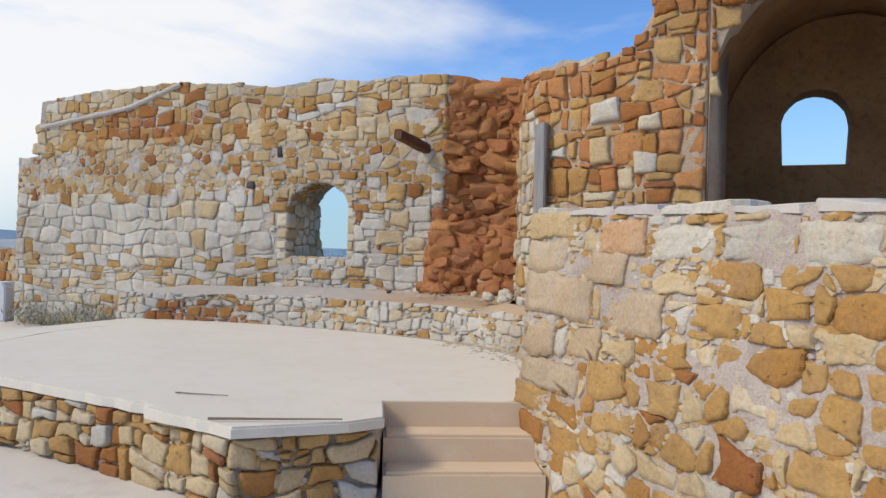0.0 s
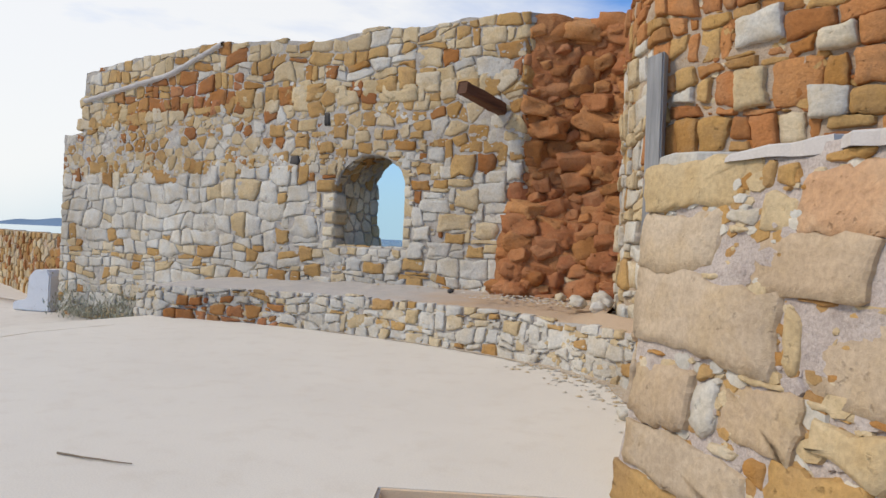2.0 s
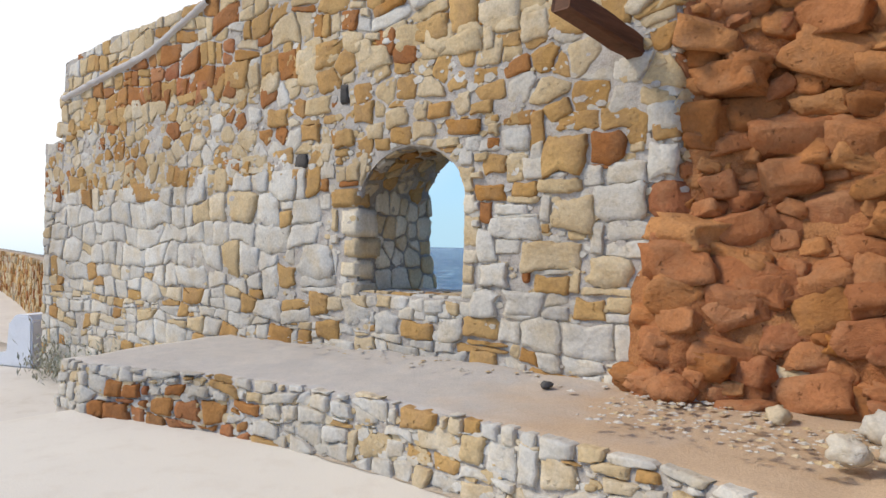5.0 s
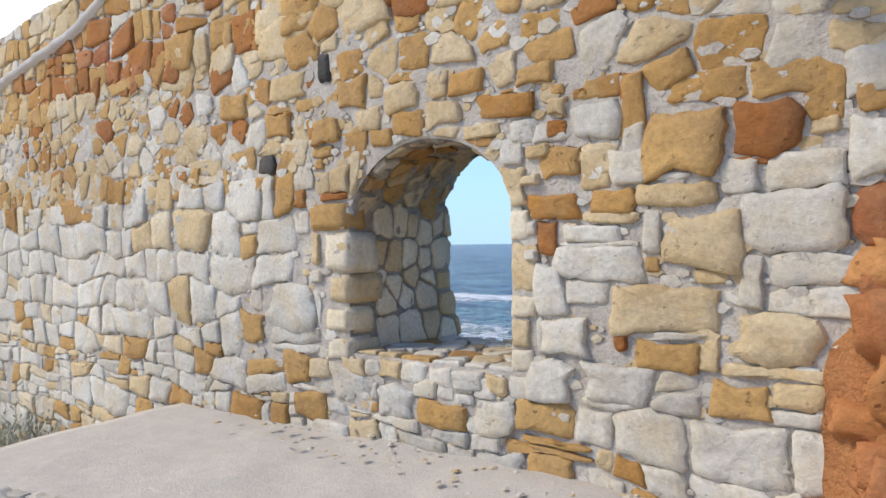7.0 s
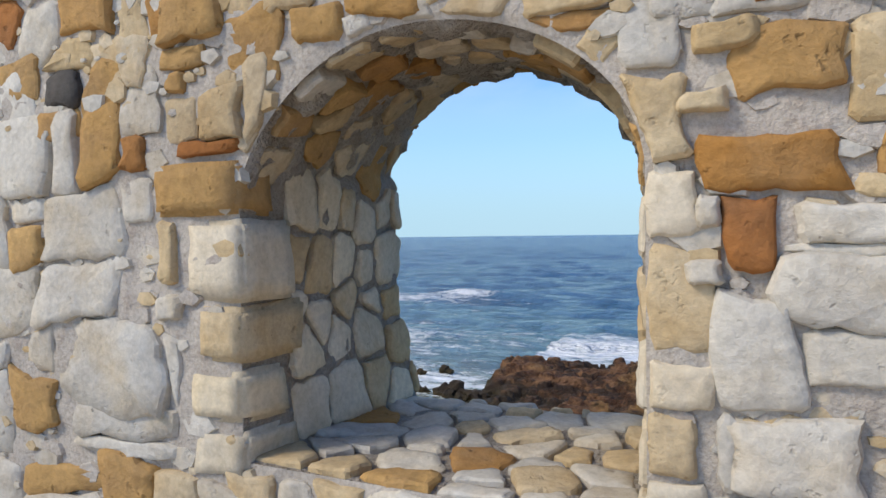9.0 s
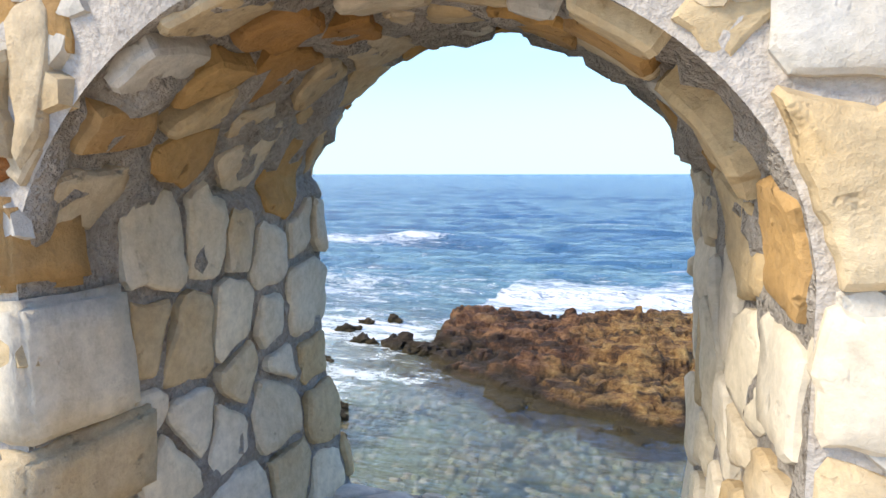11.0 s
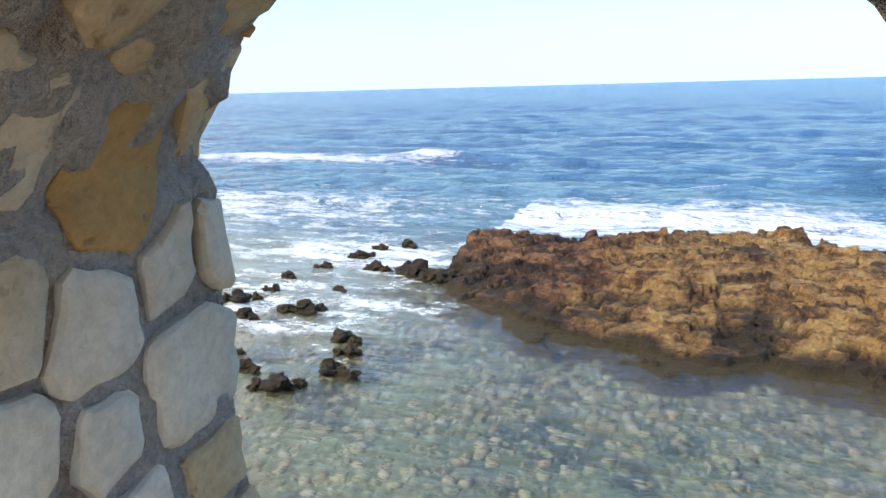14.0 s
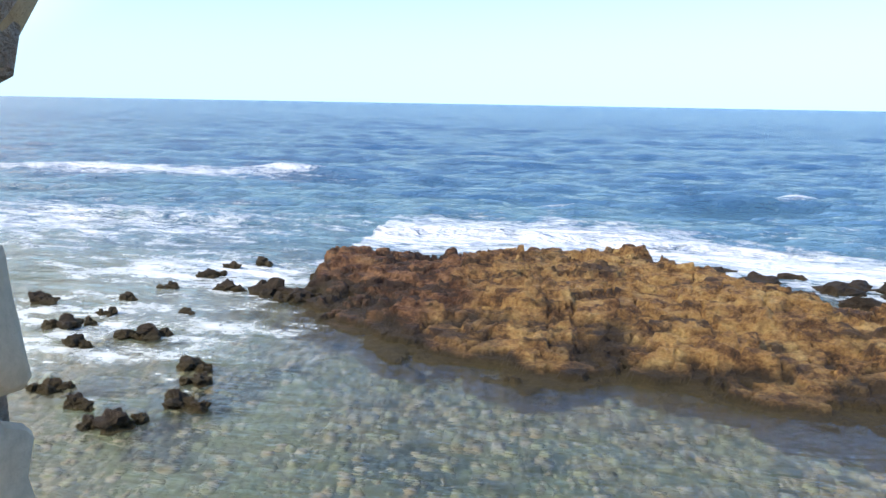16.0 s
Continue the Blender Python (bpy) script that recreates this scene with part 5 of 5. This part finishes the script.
# ---- sea, bed, reef ----
def reef_height(x, y):
    """How far the reef stands over the sea at a place; under zero is water."""
    front = 11.2 - 0.38 * max(0.0, x - 2.4) + 0.25 * math.sin(1.3 * x) if x > -0.6 else 11.0 + 0.52 * (-0.6 - x)
    back = (19.4 + 0.12 * x if x < 1 else max(13.6, 19.7 - 0.62 * (x - 1))) + 0.6 * math.sin(0.7 * x + 1)
    left = -5.0 - 0.36 * (y - 13)
    wob = 0.7 * noise.noise((x * 0.5, y * 0.5, 3.0)) + 0.45 * noise.noise((x * 1.4, y * 1.4, 5.0)) + 0.2 * noise.noise((x * 4.0, y * 4.0, 5.0))
    a, b, c, d = y - front + wob, back - y + wob, x - left + 1.4 * wob, 17.0 - x
    edge = min(a * (0.42 if a > 0 else 1.3), b * 1.1, c * 0.8, d)
    if edge < -0.8:
        return edge
    # it climbs from a low skirt at its front to a crest at the back
    climb = min(1.0, max(0.0, (y - front) / 6.0))
    top = 0.42 + 0.50 * climb + 0.22 * noise.noise((x * 0.3, y * 0.3, 9.0)) - 0.028 * max(0, x - 2)
    h = top * (1 - math.exp(-2.6 * edge)) if edge > 0 else edge * 1.2
    mask = min(1.0, max(0.2, edge * 1.6))
    # beds of rock, broken into blocks with clefts between them
    wx, wy = x + 0.25 * noise.noise((x * 1.6, y * 1.6, 31.0)), y + 0.25 * noise.noise((x * 1.6, y * 1.6, 37.0))
    big, at = noise.voronoi((wx * 0.85, wy * 1.0, 0.5))
    small, at2 = noise.voronoi((wx * 2.4, wy * 2.8, 2.5))
    block_up = 0.12 * noise.cell(at[0] * 7.0) + 0.07 * noise.cell(at2[0] * 9.0)
    cleft = min(1.0, (big[1] - big[0]) / 0.10) * 0.07 + min(1.0, (small[1] - small[0]) / 0.12) * 0.05
    h += (block_up - 0.06 + cleft - 0.10 + 0.16 * noise.noise((x * 0.7, y * 0.9, 1.0))) * mask
    if h < -0.15:
        return h
    q = 0.14 + 0.04 * noise.noise((x * 0.4, y * 0.4, 20.0))
    k, f = divmod(h + 0.12 * noise.noise((x * 0.8, y * 1.5, 12.0)) + 0.03 * noise.noise((x * 3.0, y * 3.4, 12.0)), q)
    h = 0.3 * h + 0.7 * q * (k + f ** 5)
    return h + (0.10 * abs(noise.noise((x * 2.2, y * 3.6, 2.0))) + 0.05 * noise.noise((x * 5.0, y * 7.0, 2.0)) + 0.035 * noise.noise((x * 11.0, y * 14.0, 6.0))) * mask


def reef():
    nx, ny = 520, 280
    verts, faces, keep = [], [], {}
    for i in range(nx + 1):
        x = -6.6 + 24.0 * (i / nx) ** 1.15
        for j in range(ny + 1):
            y = 9.6 + 13.0 * j / ny
            h = reef_height(x, y)
            verts.append((x + 0.06 * rough(x, y, 1, 3), y + 0.06 * rough(x, y, 8, 3), SEA + max(h, -0.8)))
            keep[i, j] = h > -0.6
    w = ny + 1
    for i in range(nx):
        for j in range(ny):
            if any(keep[i + a, j + b] for a in (0, 1) for b in (0, 1)):
                a = i * w + j
                faces.append((a, a + w, a + w + 1, a + 1))
    solid("reef", verts, faces, [shore_rock], None, "craggy brown and ochre shore reef washed by foam", "reef", "structure", True, None, False)


reef()


def boulder(name, size, seed, mat, label, category, flat=0.6, crag=1.0, jagged=False):
    bm = bmesh.new()
    bmesh.ops.create_icosphere(bm, subdivisions=3, radius=1.0)
    for v in bm.verts:
        p = v.co.copy()
        k = 1 + crag * (0.6 * noise.noise(p * 1.3 + Vector((seed, 0, 0))) + 0.45 * abs(noise.noise(p * 2.6 + Vector((0, seed, 0)))) + 0.22 * noise.noise(p * 6 + Vector((0, 0, seed))))
        v.co = Vector((p.x * k * size[0], p.y * k * size[1], p.z * k * size[2] * flat))
    for f in bm.faces:
        f.smooth = not jagged
    me = bpy.data.meshes.new(name)
    bm.to_mesh(me)
    bm.free()
    me.materials.append(mat)
    return tagged(new(name, me), label, category)


ROCKS = [(-9.15, 16.6, 0.34), (-8.1, 15.45, 0.42), (-9.45, 15.2, 0.30), (-6.85, 15.35, 0.75), (-6.0, 15.0, 0.5), (-9.9, 14.1, 0.25), (-9.5, 13.0, 0.25), (-8.0, 13.45, 0.20), (-9.75, 12.1, 0.45), (-8.9, 11.2, 0.30), (-7.9, 11.9, 0.44), (-6.2, 10.7, 0.36), (-5.65, 10.1, 0.28),
         (-5.5, 9.25, 0.42), (-6.0, 8.42, 0.42), (-7.03, 8.88, 0.30), (-7.8, 9.28, 0.32), (-8.6, 18.3, 0.30), (-9.1, 17.7, 0.26), (-11.7, 13.5, 0.45)]
for k, (x, y, r) in enumerate(ROCKS):
    for i in range(3 if r > 0.3 else 2):
        s = r * (1.0, 0.62, 0.5)[i]
        ob = boulder("sea_rock", (s * 0.52, s * 0.40, s * 0.62), 3.7 * k + 9.1 * i, wet_rock, "small dark jagged wet rock standing in the shallows", "rock", 0.6, 1.5, True)
        tagged(ob, group="rocks in the shallows")
        ob.location = (x + (0, 0.85, -0.6)[i] * r * (1 if k % 2 else -1), y + (0, -0.25, 0.5)[i] * r, SEA + 0.03)
for k, (x, y, r) in enumerate([(5.0, 19.6, 0.45), (6.0, 20.2, 0.35), (6.6, 18.8, 0.5), (7.4, 19.6, 0.4), (8.3, 19.0, 0.6), (8.9, 20.3, 0.4), (9.7, 18.6, 0.5), (4.2, 20.6, 0.35), (7.0, 17.6, 0.5), (10.8, 19.4, 0.6)]):
    ob = boulder("sea_rock", (r * 1.0, r * 0.7, r * 0.85), 51.0 + 2.3 * k, wet_rock, "low dark rock awash behind the reef", "rock", 0.6, 1.4, True)
    tagged(ob, group="rocks behind the reef")
    ob.location = (x, y, SEA)


def foam_at(x, y):
    """How much foam lies on the water, 0 to 1."""
    f = 0.0
    h = reef_height(x, y) if -9 < x < 19 and 8 < y < 26 else -9
    if y > 13.5 and -7 < x < 22:
        d = y - (19.2 + 0.12 * x if x < 1 else max(15.0, 19.3 - 0.45 * (x - 1)))
        f = max(f, 0.92 * math.exp(-((d - 5.2) / 4.4) ** 2))
        f = max(f, 0.36 * math.exp(-((d - 8.0) / 3.0) ** 2))
    # wash over the skerries west of the reef
    f = max(f, 0.78 * math.exp(-((x + 9.5) / 6.0) ** 2 - ((y - 17.2) / 2.6) ** 2))
    f = max(f, 0.60 * math.exp(-((x + 9.5) / 5.5) ** 2 - ((y - 12.5) / 3.8) ** 2))
    f = max(f, 0.36 * math.exp(-((x + 4) / 30.0) ** 2 - ((y - 26.0) / 6.0) ** 2))
    f = max(f, 0.68 * math.exp(-((x + 19) / 12.0) ** 2 - ((y - 23.0) / 7.0) ** 2))
    # breakers
    for bx, by, w, d, s in ((-30, 40.5, 13.0, 3.0, 1.0), (-19.5, 43.0, 2.8, 1.6, 1.0), (10.6, 37.5, 1.8, 0.9, 1.0), (-0.8, 31.4, 1.3, 0.6, 0.6), (-8, 62, 5, 1.0, 0.65), (20, 36, 3, 0.6, 0.7)):
        f = max(f, s * math.exp(-((x - bx) / w) ** 2 - ((y - by - 0.05 * (x - bx)) / d) ** 2))
    return min(1.0, f)


def water():
    ys = [0.5]
    while ys[-1] < 4500:
        ys.append(ys[-1] + max(0.14, 0.0085 * ys[-1] ** 1.18))
    nx = 300
    verts, faces, foam = [], [], []
    for y in ys:
        half = 16 + 1.55 * y
        for i in range(nx + 1):
            g = 2 * i / nx - 1
            x = -1.5 + half * (0.55 * g + 0.45 * g ** 3)
            a = min(1.0, max(0.12, (y - 10) / 22)) * (1 if y < 140 else max(0.0, 1 - (y - 140) / 200))
            z = a * (0.30 * noise.noise((x * 0.08, y * 0.26, 0.0)) + 0.22 * noise.noise((x * 0.25, y * 0.7, 2.0)) + 0.08 * noise.noise((x * 0.9, y * 1.6, 4.0)))
            f = foam_at(x, y) if y < 90 else 0.0
            if y > 24:
                z += 0.30 * f * f
                for bx, by, w in ((-17.0, 43.6, 3.2), (13.0, 31.8, 3.0), (0.4, 31.0, 2.0), (9.0, 36.5, 5.0), (-5.0, 55.0, 6.0)):
                    if abs(y - by) < 5:
                        z += 0.42 * math.exp(-((x - bx) / w) ** 2 - ((y - by) / 1.0) ** 2)
            verts.append((x, y, SEA + z))
            foam.append(f)
    w = nx + 1
    for j in range(len(ys) - 1):
        for i in range(nx):
            a = j * w + i
            faces.append((a, a + 1, a + 1 + w, a + w))
    ob = solid("water", verts, faces, [sea_water], None, "choppy blue sea with foam, clear over the shallows", "sea", "structure", True, None, False)
    att = ob.data.attributes.new("foam", "FLOAT", "POINT")
    att.data.foreach_set("value", foam)
    ob.visible_shadow = False


water()


def seabed():
    xs = [-60 + 1.2 * k for k in range(90)]
    ys = [0.5 + 0.6 * k for k in range(60)]
    verts, faces = [], []
    for x in xs:
        for y in ys:
            verts.append((x, y, SEA - 0.30 - 0.022 * max(0, y - 3) - max(0, y - 15) * 0.12 - 0.03 * max(0, -x - 10) + 0.10 * rough(x, y, 0, 0.6)))
    w = len(ys)
    for i in range(len(xs) - 1):
        for j in range(w - 1):
            a = i * w + j
            faces.append((a, a + w, a + w + 1, a + 1))
    return solid("seabed", verts, faces, [pebble_bed], None, "greenish pebble bed under clear shallow water", "seabed", "structure", True, None, False)


bed = seabed()


def pebbles():
    """Cobbles strewn on the bed near the wall."""
    base = []
    for s in range(5):
        bm = bmesh.new()
        bmesh.ops.create_icosphere(bm, subdivisions=1, radius=1.0)
        base.append([(v.co * (1 + 0.3 * noise.noise(v.co * 1.7 + Vector((s, 0, 0)))) ).copy() for v in bm.verts])
        tri = [tuple(v.index for v in f.verts) for f in bm.faces]
        bm.free()
    verts, faces, index = [], [], []
    for k in range(9000):
        x, y = rng.uniform(-9.5, 9), rng.uniform(2.0, 13.0)
        r = rng.choice((0.02, 0.025, 0.03, 0.04, 0.055, 0.10))
        z = SEA - 0.30 - 0.022 * max(0, y - 3) + 0.10 * rough(x, y, 0, 0.6)
        b, turn = len(verts), rng.uniform(0, 6.3)
        c, s = math.cos(turn), math.sin(turn)
        for p in base[k % 5]:
            verts.append((x + r * (c * p.x * 1.3 - s * p.y), y + r * (s * p.x * 1.3 + c * p.y), z + r * 0.5 * p.z))
        faces += [tuple(i + b for i in t) for t in tri]
        index += [k % 3] * len(tri)
    ob = solid("pebbles", verts, faces, [bed_pale, bed_green, bed_dark], bed, "", "", "stuff", True, index, False)


def plain_pebble(name, a, b):
    m = Mat(name, 0.7)
    m.color(m.ramp(m.rand(), (0.0, a), (1.0, b)))
    m.bump(m.noise(30.0, 4.0), 0.4, 0.01)
    return m.m


bed_pale = plain_pebble("pale_pebble", (0.14, 0.135, 0.095), (0.23, 0.21, 0.16))
bed_green = plain_pebble("green_pebble", (0.11, 0.12, 0.07), (0.19, 0.19, 0.115))
bed_dark = plain_pebble("dark_pebble", (0.08, 0.08, 0.05), (0.20, 0.16, 0.10))
pebbles()


def hills(name, x0, x1, y, high, label):
    verts, faces = [], []
    n = 60
    for i in range(n + 1):
        f = i / n
        h = high * max(0.0, math.sin(math.pi * f)) ** 0.6 * (0.7 + 0.5 * noise.noise((f * 5, y * 0.01, 0.0)))
        x = x0 + (x1 - x0) * f
        verts += [(x, y, SEA - 2), (x, y + 60, SEA + max(h, 0)), (x, y + 400, SEA - 2)]
    for i in range(n):
        for k in (0, 1):
            a = 3 * i + k
            faces.append((a, a + 3, a + 4, a + 1))
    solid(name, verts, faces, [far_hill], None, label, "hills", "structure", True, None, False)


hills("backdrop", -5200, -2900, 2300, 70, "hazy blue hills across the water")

# ---- things on the terrace side ----


def post():
    holder = tagged(new("post"), "weathered grey timber post with a red painted foot on the ledge", "post")
    holder.location = (4.11, -1.50, 0.40)
    bm = bmesh.new()
    bmesh.ops.create_cube(bm, size=1.0)
    for v in bm.verts:
        v.co = Vector((v.co.x * 0.115, v.co.y * 0.115, (v.co.z + 0.5) * 1.93 - 0.02))
    bmesh.ops.subdivide_edges(bm, edges=[e for e in bm.edges if abs(e.verts[0].co.z - e.verts[1].co.z) > 1], cuts=10)
    bmesh.ops.bevel(bm, geom=[e for e in bm.edges if abs(e.verts[0].co.z - e.verts[1].co.z) > 0.05], offset=0.012, segments=2, affect="EDGES")
    for v in bm.verts:
        v.co.x += 0.006 * noise.noise((v.co.z * 3, 1, v.co.y * 9)) - 0.012 * v.co.z
        v.co.y += 0.006 * noise.noise((v.co.z * 3, 5, v.co.x * 9)) + 0.02 * v.co.z
        if v.co.z > 1.8:
            v.co.z += 0.03 * noise.noise((v.co.x * 20, v.co.y * 20, 3)) + 0.2 * v.co.x
    part("shaft", bm, post_paint, holder)
    bm = bmesh.new()
    bmesh.ops.create_cone(bm, cap_ends=True, segments=14, radius1=0.10, radius2=0.075, depth=0.03)
    for v in bm.verts:
        v.co += Vector((0.02 * noise.noise(v.co * 9), 0.02 * noise.noise(v.co * 9 + Vector((3, 0, 0))), 0.005))
    part("footing", bm, sandy_top, holder, "low collar of sandy mortar")


post()


def beam():
    bm = bmesh.new()
    bmesh.ops.create_cube(bm, size=1.0)
    for v in bm.verts:
        v.co = Vector((v.co.x * 0.11, (v.co.y - 0.5) * 0.85 + 0.14, v.co.z * 0.12))
    bmesh.ops.subdivide_edges(bm, edges=[e for e in bm.edges if abs(e.verts[0].co.y - e.verts[1].co.y) > 0.3], cuts=7)
    bmesh.ops.bevel(bm, geom=list(bm.edges), offset=0.012, segments=1, affect="EDGES")
    for v in bm.verts:
        v.co.x += 0.012 * noise.noise((v.co.y * 5, v.co.z * 9, 2.0))
        v.co.z += 0.014 * noise.noise((v.co.y * 5, v.co.x * 9, 7.0))
        if v.co.y < -0.7:
            v.co *= 0.97
    me = bpy.data.meshes.new("beam")
    bm.to_mesh(me)
    bm.free()
    me.materials.append(beam_wood)
    ob = tagged(new("beam"  , me), "dark broken timber beam end jutting from the wall", "beam")
    ob.matrix_world = pose(2.10, -0.01, 2.335, -7.4, 0, -5.3)


beam()


def white_block():
    bm = bmesh.new()
    prof = [(0.0, 0.0), (0.72, 0.0), (0.72, 0.62), (0.66, 0.70), (0.42, 0.70), (0.30, 0.58), (0.26, 0.20), (0.0, 0.14)]
    a = [bm.verts.new((x, -0.2, z)) for x, z in prof]
    b = [bm.verts.new((x, 0.2, z)) for x, z in prof]
    bm.faces.new(a)
    bm.faces.new(b[::-1])
    for k in range(len(a)):
        j = (k + 1) % len(a)
        bm.faces.new((a[k], b[k], b[j], a[j]))
    bmesh.ops.recalc_face_normals(bm, faces=bm.faces)
    bmesh.ops.bevel(bm, geom=list(bm.edges), offset=0.02, segments=2, affect="EDGES")
    me = bpy.data.meshes.new("white_block")
    bm.to_mesh(me)
    bm.free()
    me.materials.append(white_paint)
    ob = tagged(new("white_block", me), "white rendered masonry block standing on the ground", "block")
    ob.matrix_world = pose(-6.95, -0.15, GROUND, 0, 0, 20)


white_block()

# the far stone wall seen past the end of the sea wall
far_face = Face([(-40.0, 9.0), (-16.0, 3.2), (-12.5, 2.2), (-9.2, 1.2), (-6.0, 0.62)])
far_wall = slab_wall("wall_far", far_face, lambda u: -0.6, lambda u: 0.78 + 0.04 * rough(u, 0, 3, 3), 0.5, warm_mortar, 0.15, 0.03, "distant low wall of brown rubble stone")


def far_stones():
    L = far_face.length
    seeds = courses(0, L, -0.5, 0.8, lambda u, v: (0.24, 0.16))
    out = []
    for poly in packed(seeds):
        for c in ((-1, 0, 0.0), (1, 0, L), (0, 1, 0.8)):
            poly = clip(poly, *c)
        if len(poly) > 2:
            out.append((poly, pick([(ochre_stone, 4), (cream_stone, 4), (rust_stone, 2)]), 0.015, rng.uniform(0.02, 0.06)))
    lay(far_wall, far_face, out, most=0)


far_stones()


def loose_stones():
    """Rubble lying at the breach and by the foot of the retaining wall."""
    spots = [(2.28, -0.12, 0.45, 0.12, red_stone), (2.42, -0.20, 0.45, 0.10, red_stone), (2.15, -0.08, 0.45, 0.11, rust_stone), (2.62, -0.05, 0.45, 0.09, red_stone), (3.36, -0.35, 0.45, 0.08, pale_stone),
             (3.48, -0.66, 0.45, 0.09, pale_stone), (3.3, -0.75, 0.45, 0.07, pale_stone), (3.55, -0.95, 0.44, 0.06, pale_stone), (4.40, -2.26, 0.0, 0.11, pale_stone), (4.50, -2.62, 0.0, 0.09, cream_stone), (4.30, -2.5, 0.0, 0.06, pale_stone),
             (2.95, -0.3, 0.45, 0.05, cream_stone), (1.78, -0.35, 0.44, 0.03, dark_stone)]
    for k, (x, y, z, r, mat) in enumerate(spots):
        ob = boulder("loose_stone", (r, r * 0.85, r), 11.3 * k + 2, mat, {"red_stone": "reddish boulder fallen from the broken wall", "rust_stone": "rust-brown boulder fallen from the broken wall", "dark_stone": "small dark stone lying on the ledge"}.get(mat.name, "pale loose rubble stone at the wall's foot"), "stone", 0.75, 0.75)
        ob.location = (x, y, z + 0.55 * r)


loose_stones()


def chips():
    verts, faces, index = [], [], []
    for k in range(900):
        t = rng.random()
        if t < 0.45:
            x, y, z = rng.uniform(2.2, 3.4), rng.uniform(-0.9, 0.05), 0.455
        elif t < 0.85:
            u = rng.uniform(0.60, 1.0) ** 0.8 * ledge_face.length
            p = ledge_face(u, 0.0, abs(rng.gauss(0.0, 0.16)) + 0.03)
            x, y, z = p.x, p.y, 0.003
        else:
            x, y, z = rng.uniform(-1, 3), rng.uniform(-0.4, 0.0), 0.452
        r = rng.choice((0.006, 0.01, 0.014, 0.022))
        b = len(verts)
        for a in range(5):
            verts.append((x + r * math.cos(a * 1.257) * rng.uniform(0.7, 1.4), y + r * math.sin(a * 1.257) * rng.uniform(0.7, 1.4), z))
        verts.append((x + 0.3 * r, y, z + r * 0.4))
        faces += [(b + a, b + (a + 1) % 5, b + 5) for a in range(5)]
        index += [k % 3] * 5
    ob = solid("stone_chips", verts, faces, [pale_stone, pale_stone, cream_stone], None, "small stone chips strewn along the ledge", "rubble", "stuff", False, index, False)


chips()


def dirt():
    """Sand and dust gathered along the ledge's foot, wider towards the retaining wall."""
    verts, faces = [], []
    n, w = 120, 6
    for i in range(n + 1):
        f = i / n
        u = ledge_face.length * (0.30 + 0.70 * f)
        wide = (0.05 + 0.16 * f * f) * (1 + 0.5 * noise.noise((u * 2.0, 0, 3.0)) + 0.35 * noise.noise((u * 7.0, 0, 3.0)))
        for j in range(w + 1):
            g = j / w
            p = ledge_face(u, 0.0, -0.02 + wide * g)
            verts.append((p.x, p.y, 0.004 + 0.02 * (1 - g) ** 2 + 0.006 * (1 - g) * noise.noise((p.x * 20, p.y * 20, 1.0))))
    for i in range(n):
        for j in range(w):
            a = i * (w + 1) + j
            faces.append((a, a + w + 1, a + w + 2, a + 1))
    solid("dirt", verts, faces, [drift_sand], None, "sandy brown dust drifted against the ledge", "dirt", "stuff", True, None, False)


dirt()


def weeds():
    """Grey-green scrub at the foot of the sea wall's far end."""
    verts, faces = [], []
    for k in range(2200):
        x = rng.uniform(-5.9, -1.9)
        y = -abs(rng.gauss(0.0, 0.16)) - 0.03
        z = GROUND + abs(rng.gauss(0.0, 0.22)) * (0.5 + 0.5 * noise.noise((x * 2, 0, 0)) + 0.4)
        a, r = rng.uniform(0, 6.3), rng.uniform(0.015, 0.04)
        tip = Vector((x + 1.8 * r * math.cos(a), y + 1.8 * r * math.sin(a), z + rng.uniform(0.02, 0.10)))
        side = Vector((-math.sin(a), math.cos(a), 0)) * r * 0.35
        b = len(verts)
        verts += [Vector((x, y, z)), (Vector((x, y, z)) + tip) / 2 + side, tip, (Vector((x, y, z)) + tip) / 2 - side]
        faces.append((b, b + 1, b + 2, b + 3))
    solid("scrub", verts, faces, [weed_leaf], None, "dry grey-green scrub at the wall's foot", "scrub", "stuff", False, None, False)


weeds()


def twig(name, a, b, r, label):
    cu = bpy.data.curves.new(name, "CURVE")
    cu.dimensions, cu.bevel_depth, cu.bevel_resolution = "3D", r, 2
    sp = cu.splines.new("POLY")
    sp.points.add(5)
    for k in range(6):
        f = k / 5
        p = Vector(a).lerp(Vector(b), f)
        sp.points[k].co = (p.x + 0.02 * noise.noise((f * 3, r * 99, 1)), p.y + 0.02 * noise.noise((f * 3, r * 99, 5)), p.z + 0.004, 1)
        sp.points[k].radius = 1 - 0.5 * f
    cu.materials.append(dry_twig)
    tagged(new(name, cu), label, "twig")


twig("twig", (2.6, -4.75, 0.004), (2.95, -4.65, 0.004), 0.005, "dry twig lying on the concrete terrace")
twig("reed", (3.3, -5.2, 0.012), (3.95, -4.83, 0.012), 0.008, "long dry cane lying along the slab edge")
twig("twig", (3.9, -4.95, GROUND + 0.02), (4.08, -4.78, GROUND + 0.01), 0.006, "pale stick leaning at the foot of the steps")
